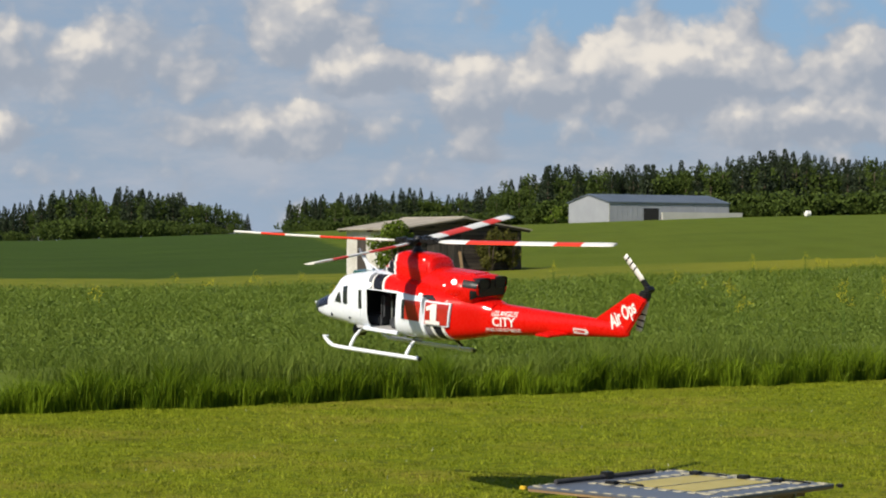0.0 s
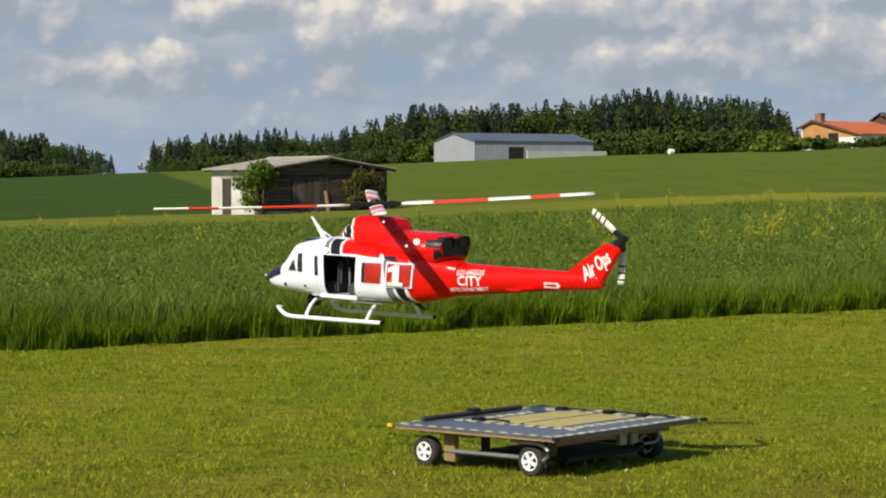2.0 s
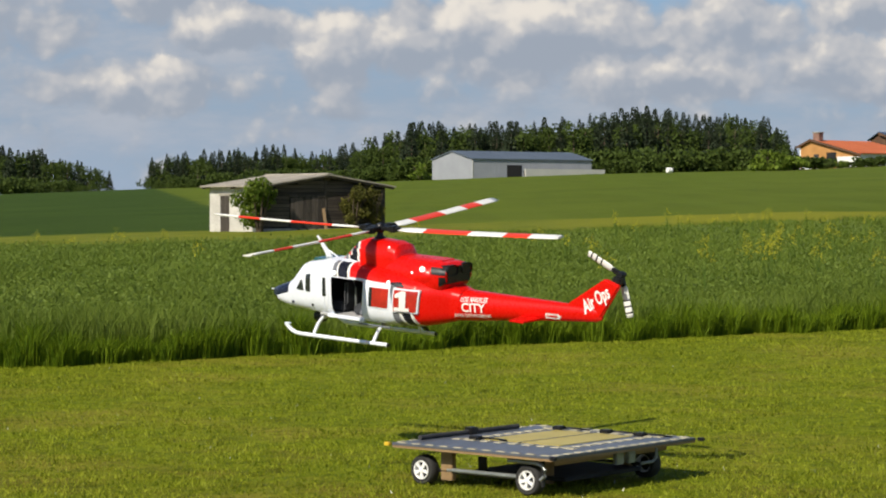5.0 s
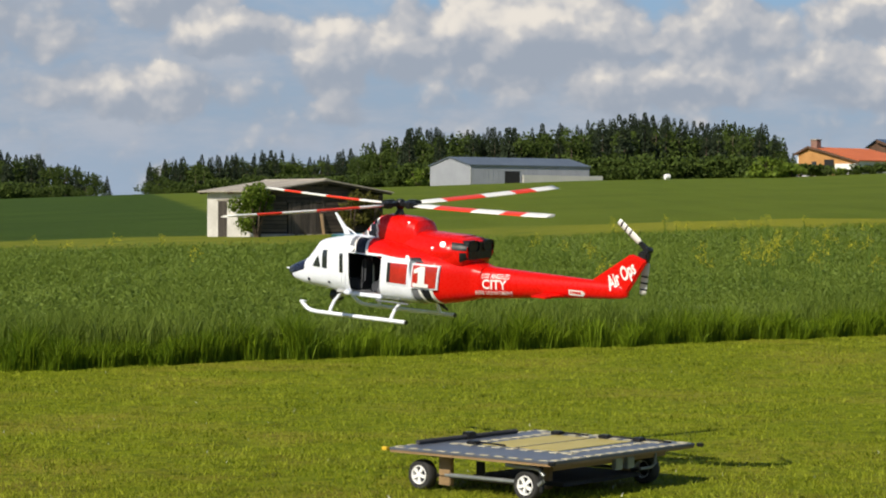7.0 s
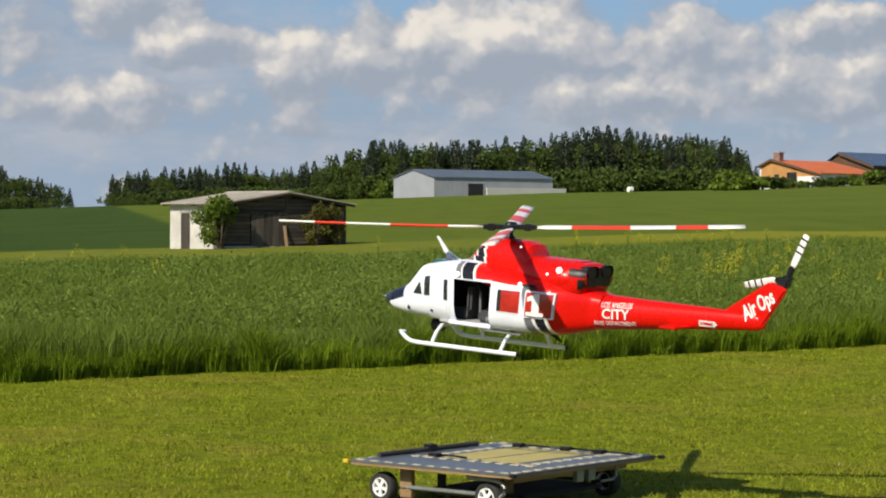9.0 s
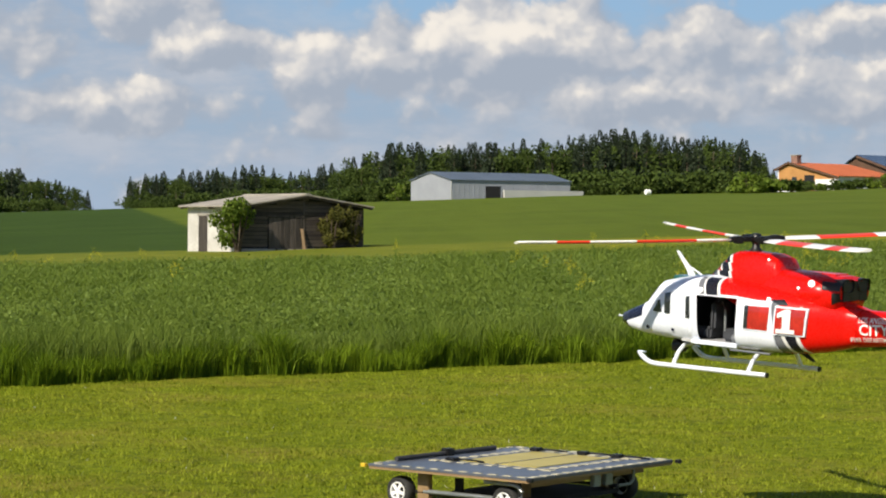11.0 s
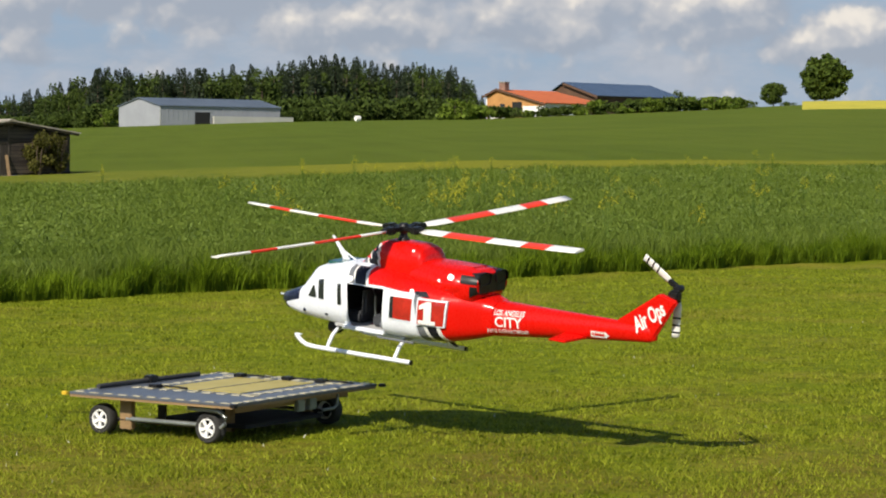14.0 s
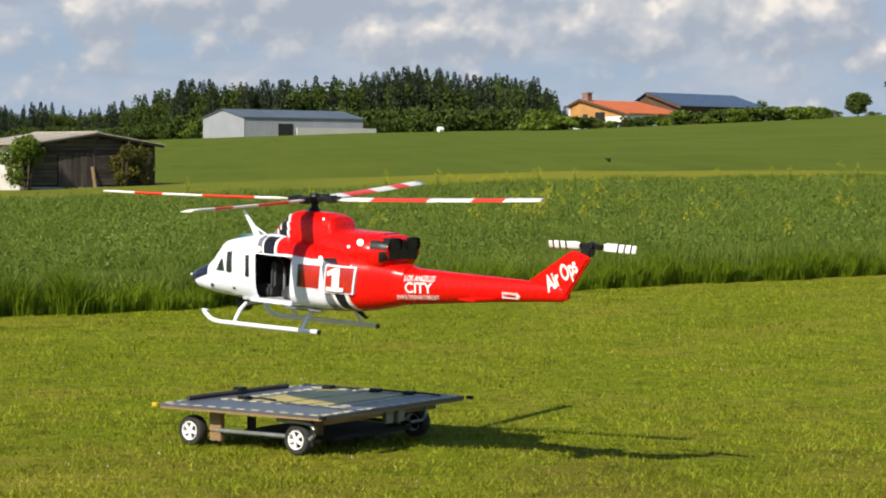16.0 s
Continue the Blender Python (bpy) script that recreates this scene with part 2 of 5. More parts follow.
SOLAR = surface("dark_blue_panel", (0.035, 0.05, 0.085), (0.06, 0.08, 0.125), 0.25, scale=0.4, fine=2.0, bump=0, per_object=0.3)
OCHRE = surface("ochre_boarding", (0.36, 0.17, 0.05), (0.52, 0.27, 0.09), 0.8, scale=0.5, fine=4.0)
BROWN = surface("brown_boarding", (0.07, 0.035, 0.02), (0.13, 0.07, 0.04), 0.8, scale=0.5, fine=4.0)
RENDER_WHITE = surface("white_render", (0.70, 0.70, 0.68), (0.82, 0.82, 0.80), 0.85, scale=0.4, fine=4.0)
BRICKY = surface("chimney_brick", (0.16, 0.09, 0.07), (0.28, 0.17, 0.13), 0.9, scale=1.0, fine=5.0)

BARK = surface("bark", (0.05, 0.035, 0.022), (0.13, 0.095, 0.065), 0.9, scale=3, fine=18, bump=0.6, bump_size=0.03)
# needle tones lightened: distance haze is put into the colour
CONIFER = foliage("hazed_conifer_needles", (0.015, 0.024, 0.014), (0.042, 0.058, 0.028), island=0.6, clear=0.08)
FIELD_TREE = foliage("field_tree_leaves", (0.034, 0.058, 0.011), (0.105, 0.150, 0.026), island=0.7, clear=0.2)
# far leaves, with some distance haze mixed into their colour
BROADLEAF = foliage("hazed_broad_leaves", (0.026, 0.044, 0.010), (0.080, 0.115, 0.022), island=0.7, clear=0.15)
BUSH_LEAF = foliage("bush_leaves", (0.045, 0.080, 0.010), (0.19, 0.26, 0.035), clear=0.3)
CREEPER = foliage("creeper_leaves", (0.050, 0.055, 0.012), (0.17, 0.16, 0.040), clear=0.25)
CROP = foliage("cereal_blades", (0.064, 0.106, 0.011), (0.186, 0.244, 0.040), island=0.8, clear=0.25)
WEED = foliage("crop_leaves", (0.060, 0.100, 0.012), (0.20, 0.265, 0.060), island=0.9, clear=0.25)
VERGE = foliage("tall_verge_grass", (0.044, 0.088, 0.004), (0.195, 0.275, 0.014), clear=0.3)
LAWN_BLADE = foliage("mown_grass_blades", (0.068, 0.100, 0.003), (0.365, 0.400, 0.034), island=1.1, clear=0.25)
RAPE = foliage("yellow_blossom", (0.34, 0.32, 0.02), (0.55, 0.50, 0.04), clear=0.2)
RAPE_STEM = foliage("rape_stems", (0.05, 0.09, 0.012), (0.12, 0.19, 0.035), clear=0.2)
YELLOW_FIELD = surface("flowering_field", (0.36, 0.34, 0.025), (0.60, 0.50, 0.03), 0.8, scale=0.2, fine=1.5, bump=0)
CLOVER = foliage("white_clover", (0.45, 0.45, 0.36), (0.7, 0.7, 0.6), clear=0.1)
INSECT = surface("insect_shell", (0.01, 0.01, 0.01), (0.03, 0.025, 0.02), 0.5)


def lamp_glass():
    m = surface("lamp_glass", (0.8, 0.8, 0.78), (0.9, 0.9, 0.88), 0.1, bump=0)
    p = m.node_tree.nodes["Principled BSDF"]
    p.inputs["Emission Color"].default_value = (1, 0.97, 0.9, 1)
    p.inputs["Emission Strength"].default_value = 1.2
    return m


LAMP = lamp_glass()


def ground_material():
    """Mown meadow near by, cereal stubble and meadow farther off; fields part along straight lines."""
    m = bpy.data.materials.new("meadow_ground")
    m.use_nodes = True
    N, L = m.node_tree.nodes, m.node_tree.links
    p = N["Principled BSDF"]
    tc = N.new("ShaderNodeTexCoord")
    sep = N.new("ShaderNodeSeparateXYZ")
    L.new(tc.outputs["Object"], sep.inputs[0])

    def mth(op, a, b, c=0.0):
        n = N.new("ShaderNodeMath")
        n.operation = op
        for i, v in enumerate((a, b, c)):
            if isinstance(v, (int, float)):
                n.inputs[i].default_value = v
            else:
                L.new(v, n.inputs[i])
        return n.outputs[0]

    def soft(v, lo, hi):
        n = mnode(m, "ShaderNodeMapRange")
        n.interpolation_type = "SMOOTHSTEP"
        n.inputs[1].default_value, n.inputs[2].default_value = lo, hi
        L.new(v, n.inputs[0])
        return n.outputs[0]

    def mixc(f, a, b):
        n = N.new("ShaderNodeMix")
        n.data_type = "RGBA"
        L.new(f, n.inputs[0])
        for s, v in ((n.inputs[6], a), (n.inputs[7], b)):
            if isinstance(v, tuple):
                s.default_value = (*v, 1)
            else:
                L.new(v, s)
        return n.outputs[2]

    def noise_at(scale, detail=6.0, rough=0.6, stretch=(1, 1, 1)):
        mp = N.new("ShaderNodeMapping")
        mp.inputs["Scale"].default_value = stretch
        L.new(tc.outputs["Object"], mp.inputs[0])
        n = mnode(m, "ShaderNodeTexNoise", Scale=scale, Detail=detail, Roughness=rough)
        L.new(mp.outputs[0], n.inputs["Vector"])
        return n.outputs[0]

    X, Y = sep.outputs[0], sep.outputs[1]
    patch, tuft, blade = noise_at(0.55, 5), noise_at(5.0, 6, 0.7), noise_at(38.0, 4, 0.7)
    lawn = mixc(soft(tuft, 0.3, 0.7), (0.112, 0.150, 0.005), (0.222, 0.262, 0.012))
    dry = mth("MULTIPLY_ADD", Y, -0.045, mth("ADD", noise_at(1.2, 6, 0.7), 0.72))
    lawn = mixc(soft(dry, 0.50, 0.80), lawn, (0.165, 0.140, 0.020))
    lawn = mixc(soft(patch, 0.44, 0.76), lawn, (0.27, 0.235, 0.032))
    lawn = mixc(soft(noise_at(2.1, 6, 0.7), 0.52, 0.72), lawn, (0.085, 0.083, 0.008))
    lawn = mixc(soft(noise_at(8.5, 5, 0.7), 0.50, 0.68), lawn, (0.070, 0.088, 0.004))
    lawn = mixc(soft(blade, 0.62, 0.85), lawn, (0.36, 0.34, 0.05))
    lawn = mixc(soft(blade, 0.46, 0.26), lawn, (0.045, 0.060, 0.003))
    row = noise_at(0.35, 4, 0.5, (1, 0.06, 1))
    far_noise = noise_at(0.05, 6, 0.65)
    field = mixc(soft(row, 0.35, 0.65), (0.078, 0.112, 0.010), (0.095, 0.132, 0.013))
    field = mixc(soft(far_noise, 0.35, 0.7), field, (0.108, 0.140, 0.015))
    dark_field = mixc(soft(noise_at(0.08, 6), 0.3, 0.7), (0.034, 0.062, 0.009), (0.048, 0.082, 0.012))
    strip = mixc(soft(noise_at(0.4, 5), 0.3, 0.7), (0.115, 0.145, 0.014), (0.185, 0.195, 0.024))
    strip = mixc(soft(X, 3.0, 12.0), strip, (0.20, 0.205, 0.018))
    line = mth("MULTIPLY_ADD", Y, 0.1447, mth("ADD", X, -9.0))
    wob = mth("MULTIPLY_ADD", noise_at(0.1), 3.0, line)
    far = mixc(soft(wob, 0.6, 2.4), dark_field, field)
    near_strip = soft(mth("MULTIPLY_ADD", noise_at(0.15), 9.0, Y), 128.0, 133.0)
    beyond = mixc(near_strip, strip, far)
    total = mixc(soft(Y, 60.0, 62.0), lawn, beyond)
    total = mixc(soft(Y, 900.0, 1100.0), total, (0.05, 0.085, 0.03))
    L.new(total, p.inputs["Base Color"])
    p.inputs["Roughness"].default_value = 0.8
    p.inputs["Specular IOR Level"].default_value = 0.04
    bp = mnode(m, "ShaderNodeBump", Strength=0.7, Distance=0.03)
    hsum = mth("MULTIPLY_ADD", tuft, 1.4, blade)
    L.new(hsum, bp.inputs["Height"])
    L.new(bp.outputs[0], p.inputs["Normal"])
    return m


GROUND = ground_material()


# ---- mesh helpers ----
def link_mesh(name, me, materials, parent=None, label=""):
    for m in materials if isinstance(materials, (list, tuple)) else [materials]:
        me.materials.append(m)
    ob = new(name, me)
    ob.parent = parent
    return tagged(ob, label)


def part(name, bm, material, parent=None, label="", smooth=False):
    me = bpy.data.meshes.new(name)
    bmesh.ops.recalc_face_normals(bm, faces=bm.faces)
    if smooth:
        for f in bm.faces:
            f.smooth = True
        for e in bm.edges:
            if len(e.link_faces) == 2 and e.calc_face_angle(0) > 0.7:
                e.smooth = False
    bm.to_mesh(me)
    bm.free()
    return link_mesh(name, me, material, parent, label)


def soup(name, verts, faces, material, parent=None, label="", smooth=False):
    """A mesh from arrays of vertices (n, 3) and triangles or quads (m, 3 or 4)."""
    me = bpy.data.meshes.new(name)
    k = faces.shape[1]
    me.vertices.add(len(verts))
    me.vertices.foreach_set("co", np.ascontiguousarray(verts, dtype=np.float32).ravel())
    me.loops.add(faces.size)
    me.loops.foreach_set("vertex_index", np.ascontiguousarray(faces, dtype=np.int32).ravel())
    me.polygons.add(len(faces))
    me.polygons.foreach_set("loop_start", np.arange(0, faces.size, k, dtype=np.int32))
    me.polygons.foreach_set("loop_total", np.full(len(faces), k, dtype=np.int32))
    if smooth:
        me.polygons.foreach_set("use_smooth", np.ones(len(faces), dtype=bool))
    me.update(calc_edges=True)
    return link_mesh(name, me, material, parent, label)


def box_bm(lo, hi, bevel=0.0, bm=None):
    bm = bm or bmesh.new()
    vs = bmesh.ops.create_cube(bm, size=1)["verts"]
    for v in vs:
        v.co = Vector([lo[i] + (hi[i] - lo[i]) * (v.co[i] + 0.5) for i in range(3)])
    if bevel:
        es = {e for v in vs for e in v.link_edges}
        bmesh.ops.bevel(bm, geom=list(es), offset=bevel, segments=2, affect="EDGES")
    return bm


def box(name, lo, hi, material, parent=None, label="", bevel=0.0):
    return part(name, box_bm(lo, hi, bevel), material, parent, label, smooth=bevel > 0)


def prism_bm(outline, low, high, axes=(0, 2, 1), bm=None):
    """The outline (list of 2D points on axes[0], axes[1]) drawn out along axes[2] from low to high."""
    bm = bm or bmesh.new()
    rows = []
    for d in (low, high):
        row = []
        for p in outline:
            c = [0, 0, 0]
            c[axes[0]], c[axes[1]], c[axes[2]] = p[0], p[1], d
            row.append(bm.verts.new(c))
        rows.append(row)
    n = len(outline)
    bm.faces.new(rows[0])
    bm.faces.new(rows[1][::-1])
    for i in range(n):
        j = (i + 1) % n
        bm.faces.new((rows[0][i], rows[1][i], rows[1][j], rows[0][j]))
    return bm


def tube_bm(points, radius, sides=10, bm=None):
    """A round tube along points; radius may be one number or one for each point."""
    bm = bm or bmesh.new()
    pts = [Vector(p) for p in points]
    rads = [float(r) for r in radius] if isinstance(radius, (list, tuple)) else [float(radius)] * len(pts)
    rings = []
    for i, p in enumerate(pts):
        d = (pts[min(i + 1, len(pts) - 1)] - pts[max(i - 1, 0)]).normalized()
        up = Vector((0, 0, 1)) if abs(d.z) < 0.95 else Vector((1, 0, 0))
        s = d.cross(up).normalized()
        u = s.cross(d)
        rings.append([bm.verts.new(p + rads[i] * (math.cos(a) * s + math.sin(a) * u)) for a in [2 * math.pi * k / sides for k in range(sides)]])
    for a, b in zip(rings, rings[1:]):
        for k in range(sides):
            j = (k + 1) % sides
            bm.faces.new((a[k], a[j], b[j], b[k]))
    bm.faces.new(rings[0])
    bm.faces.new(rings[-1][::-1])
    return bm


def lathe_bm(profile, axis=1, sides=32, bm=None, caps=True):
    """profile of (radius, height along the axis), turned about the axis."""
    bm = bm or bmesh.new()
    others = [i for i in range(3) if i != axis]
    rings = []
    for r, h in profile:
        ring = []
        for k in range(sides):
            a = 2 * math.pi * k / sides
            c = [0, 0, 0]
            c[axis], c[others[0]], c[others[1]] = h, r * math.cos(a), r * math.sin(a)
            ring.append(bm.verts.new(c))
        rings.append(ring)
    for a, b in zip(rings, rings[1:]):
        for k in range(sides):
            j = (k + 1) % sides
            bm.faces.new((a[k], a[j], b[j], b[k]))
    if caps and profile[0][0] > 1e-4:
        bm.faces.new(rings[0])
    if caps and profile[-1][0] > 1e-4:
        bm.faces.new(rings[-1][::-1])
    bmesh.ops.remove_doubles(bm, verts=bm.verts, dist=1e-5)
    return bm


def letters(text, size, shear=0.0, bold=0.0):
    """The built-in font's letters as flat 2D triangles, centred."""
    cu = bpy.data.curves.new("letters", "FONT")
    cu.offset = bold * size
    cu.body, cu.size, cu.align_x, cu.align_y, cu.shear, cu.resolution_u = text, size, "CENTER", "CENTER", shear, 3
    ob = bpy.data.objects.new("letters", cu)
    scene.collection.objects.link(ob)
    me = bpy.data.meshes.new_from_object(ob.evaluated_get(bpy.context.evaluated_depsgraph_get()))
    verts = [(v.co.x, v.co.y) for v in me.vertices]
    faces = [tuple(p.vertices) for p in me.polygons]
    bpy.data.objects.remove(ob)
    bpy.data.curves.remove(cu)
    bpy.data.meshes.remove(me)
    return verts, faces

# ---- ground, fields, lawn, crop ----
F_SPREAD = 4050.0


def ground_z(x, y):
    """Flat mown strip by the camera, then fields that rise gently, more so to one side."""
    x, y = np.asarray(x, dtype=float), np.asarray(y, dtype=float)
    s = F_SPREAD * x / np.maximum(y, 1.0)
    near = 1.7 - np.interp(s, [-784, -437, -116, 216, 616, 1316], [65, 55, 45, 33, 19, 17]) * 120 / F_SPREAD
    far = 1.7 - np.interp(s, [-984, -784, -534, -27, 261, 616, 1232, 1616], [-7, -15, -25, -42, -53, -61, -92, -98]) * 550 / F_SPREAD
    k = np.clip((y - 35) / 85, 0, 1)
    return np.where(y < 120, near * k * k * (3 - 2 * k), near + (far - near) * np.clip((y - 120) / 430, 0, 1))


def gz(x, y):
    return float(ground_z(x, y))


def ground():
    rad = np.concatenate([[0.0], 0.5 * 1.1 ** np.arange(0, 97)])
    az = np.radians(np.concatenate([np.arange(-180, -24, 6), np.arange(-24, 24, 0.5), np.arange(24, 180, 6)]))
    R, A = np.meshgrid(rad, az, indexing="ij")
    X, Y = R * np.sin(A), R * np.cos(A)
    V = np.stack([X, Y, ground_z(X, Y)], -1).reshape(-1, 3)
    n = len(az)
    i, j = np.meshgrid(np.arange(len(rad) - 1), np.arange(n), indexing="ij")
    jj = (j + 1) % n
    Fq = np.stack([i * n + j, i * n + jj, (i + 1) * n + jj, (i + 1) * n + j], -1).reshape(-1, 4)
    return tagged(soup("ground", V, Fq[:, ::-1], GROUND, smooth=True), "mown meadow and rising green fields", "ground", kind="structure")


ground()
rng = np.random.default_rng(7)


def blades(x, y, base, height, width, lean, joints=1):
    """Upright tapered blades at x, y: triangles, or bent blades with one joint."""
    n = len(x)
    a = rng.uniform(0, 2 * math.pi, n)
    side = np.stack([np.cos(a), np.sin(a), np.zeros(n)], 1) * (width / 2)[:, None]
    b = rng.uniform(0, 2 * math.pi, n)
    tip = np.stack([np.cos(b) * lean, np.sin(b) * lean, height], 1)
    root = np.stack([x, y, base], 1)
    if joints == 1:
        V = np.stack([root - side, root + side, root + tip], 1).reshape(-1, 3)
        return V, np.arange(3 * n).reshape(n, 3)
    mid = np.stack([np.cos(b) * lean * 0.25, np.sin(b) * lean * 0.25, height * 0.62], 1)
    V = np.stack([root - side * 0.8, root + side * 0.8, root + mid - side, root + mid + side, root + tip], 1).reshape(-1, 3)
    o = (np.arange(n) * 5)[:, None]
    T = np.concatenate([o + [0, 1, 3], o + [0, 3, 2], o + [2, 3, 4]], 0)
    return V, T


def leaf_quads(c, out, size, squash=1.0):
    n = len(c)
    t = rng.normal(0, 1, (n, 3)) + out * 0.4
    t /= np.linalg.norm(t, axis=1)[:, None]
    u = np.cross(t, rng.normal(0, 1, (n, 3)))
    u /= np.linalg.norm(u, axis=1)[:, None]
    v = np.cross(t, u) * squash
    s = size[:, None]
    V = np.stack([c - u * s, c - v * s * 0.7, c + u * s, c + v * s * 0.7], 1).reshape(-1, 3)
    return V, np.arange(4 * n).reshape(n, 4)


def crop_front(x):
    return 26.85 + 0.735 * x


def crop_back(x):
    return np.clip(78 + 0.4 * x + 0.15 * np.maximum(x, 0), 62, 93)


def lawn_blades():
    n = 360000
    y = 9.7 + 23.0 * rng.random(n) ** 1.5
    x = y * rng.uniform(-0.28, 0.375, n)
    clump = np.sin(x * 3.1 + np.sin(y * 2.3) * 1.7) * np.sin(y * 3.7 + np.sin(x * 2.9)) + 0.6 * np.sin(x * 9.3) * np.sin(y * 8.1)
    keep = (y < crop_front(x) + 0.1) & (rng.random(n) < 0.62 + 0.28 * clump)
    x, y, clump = x[keep], y[keep], clump[keep]
    h = rng.uniform(0.012, 0.034, len(x)) * (1 + 0.25 * clump)
    V, T = blades(x, y, ground_z(x, y) - 0.003, h, rng.uniform(0.005, 0.010, len(x)) * (0.6 + y / 30), h * rng.uniform(0.3, 1.4, len(x)))
    tagged(soup("lawn_grass", V, T, LAWN_BLADE), "short mown yellow-green grass of the meadow", "grass", kind="stuff")
    m = 90
    y = 11 + 13 * rng.random(m)
    x = y * rng.uniform(-0.26, 0.33, m)
    V, T = blades(x, y, ground_z(x, y), rng.uniform(0.015, 0.028, m), rng.uniform(0.006, 0.011, m), rng.uniform(0, 0.02, m))
    tagged(soup("clover_heads", V, T, CLOVER), "pale clover heads scattered in the mown grass", "flowers", kind="stuff")


lawn_blades()


def crop_field():
    # ragged green verge along the mown strip
    n = 105000
    x = rng.uniform(-11, 14, n)
    y = crop_front(x) + np.abs(rng.normal(0, 1, n)) * 0.75 - 0.06 + 0.12 * np.sin(x * 2.1) + 0.09 * np.sin(x * 5.0) + 0.07 * np.sin(x * 13.0)
    tall = 1 + 0.16 * np.sin(x * 2.3) + 0.12 * np.sin(x * 7.1 + 1) + 0.1 * np.sin(x * 17.0)
    clump = 0.5 + 0.5 * np.sin(x * 4.1 + 2 * np.sin(x * 1.7)) * np.sin(x * 9.7 + y * 3)
    h = rng.uniform(0.11, 0.43, n) * tall * (0.65 + 0.45 * clump)
    V, T = blades(x, y, ground_z(x, y) - 0.01, h, rng.uniform(0.006, 0.013, n), h * rng.uniform(0.1, 0.8, n), 2)
    tagged(soup("verge_grass", V, T, VERGE), "tall uncut green grass along the edge of the cereal field", "grass", kind="stuff")
    # standing cereal, thinner with distance
    n = 280000
    u = rng.random(n)
    y = 24.0 * (92.0 / 24.0) ** u
    x = y * rng.uniform(-0.30, 0.37, n)
    keep = (y > crop_front(x) + 0.25) & (y < crop_back(x))
    x, y = x[keep], y[keep]
    n = len(x)
    g = ground_z(x, y)
    drill = 0.04 * np.sin(x * 1.3) + 0.03 * np.sin(y * 0.9 + x * 0.4)
    h = rng.uniform(0.42, 0.56, n) + drill
    cut = np.where(y - crop_front(x) < 2.0, 0.02, 0.22)
    V, T = blades(x, y, g + cut, h - cut, rng.uniform(0.007, 0.013, n) * (0.5 + y / 50), rng.uniform(0.08, 0.34, n), 2)
    # closed green floor of leaves under the tips
    xs, k = np.linspace(-44, 48, 140), 90
    XX = np.repeat(xs[:, None], k, 1)
    w = np.linspace(0, 1, k)[None, :] ** 1.6
    YY = crop_front(XX) + 0.3 + (crop_back(XX) - crop_front(XX) - 0.3) * w
    ZZ = ground_z(XX, YY) + 0.34 * np.clip((YY - crop_front(XX) - 0.3) / 1.6, 0, 1) + 0.03 * np.sin(XX * 3.1) * np.sin(YY * 2.3)
    Vf = np.stack([XX, YY, ZZ], -1).reshape(-1, 3)
    i, j = np.meshgrid(np.arange(139), np.arange(k - 1), indexing="ij")
    q = np.stack([i * k + j, (i + 1) * k + j, (i + 1) * k + j + 1, i * k + j + 1], -1).reshape(-1, 4)
    Tf = np.concatenate([q[:, [0, 1, 2]], q[:, [0, 2, 3]]], 0)
    ok = (YY.reshape(-1) > 2)[Tf].all(1)
    tagged(soup("cereal_field", np.concatenate([V, Vf]), np.concatenate([T, Tf[ok] + len(V)]), CROP),
           "standing green cereal crop behind the mown strip", "crop", kind="stuff")
    # broad pale leaves that stand out among the blades, in loose drifts
    n = 95000
    y = 24.5 * (74.0 / 24.5) ** rng.random(n)
    x = y * rng.uniform(-0.30, 0.37, n)
    drift = np.sin(x * 1.9 + np.sin(y * 0.7) * 2) * np.sin(y * 0.8 + np.sin(x * 1.1)) + 0.5 * np.sin(x * 5.3 + y)
    keep = (y > crop_front(x) + 0.2) & (y < crop_back(x)) & (rng.random(n) < 0.55 + 0.35 * drift)
    x, y = x[keep], y[keep]
    rise = np.clip((y - crop_front(x)) / 1.2, 0.25, 1)
    c = np.stack([x, y, ground_z(x, y) + rise * rng.uniform(0.36, 0.60, len(x))], 1)
    up = np.tile([0.0, 0.0, 1.0], (len(x), 1))
    V, Q = leaf_quads(c, up, rng.uniform(0.012, 0.030, len(x)) * (0.6 + y / 60), 0.7)
    tagged(soup("crop_leaves", V, Q, WEED), "pale broad leaves scattered through the green crop", "crop", kind="stuff")


crop_field()


def rape_plant(x, y, height):
    """A stray flowering rape plant in the cereal: stem, side shoots and loose yellow heads."""
    thing = new("rape_plant")
    bm = bmesh.new()
    heads = []
    for k in range(5):
        a = rng.uniform(0, 6.28)
        r = 0.0 if k == 0 else rng.uniform(0.06, 0.16)
        h = height * (1 if k == 0 else rng.uniform(0.78, 0.97))
        tube_bm([(0, 0, 0), (r * 0.3 * math.cos(a), r * 0.3 * math.sin(a), h * 0.55), (r * math.cos(a), r * math.sin(a), h)], [0.008, 0.006, 0.003], 4, bm)
        heads.append((r * math.cos(a), r * math.sin(a), h))
    part("stem", bm, RAPE_STEM, thing)
    c = np.array(heads)[rng.integers(0, 5, 90)] + rng.normal(0, 1, (90, 3)) * [0.03, 0.03, 0.045]
    V, T = blades(c[:, 0], c[:, 1], c[:, 2], rng.uniform(-0.02, 0.03, 90), rng.uniform(0.02, 0.035, 90), rng.uniform(0.01, 0.03, 90))
    soup("blossom", V, T, RAPE, thing, "loose yellow blossom")
    thing.matrix_world = pose(x, y, gz(x, y), 0, 0, rng.uniform(0, 360))
    return tagged(thing, "flowering yellow rape plant standing in the green cereal", "plant", "stray rape plants")


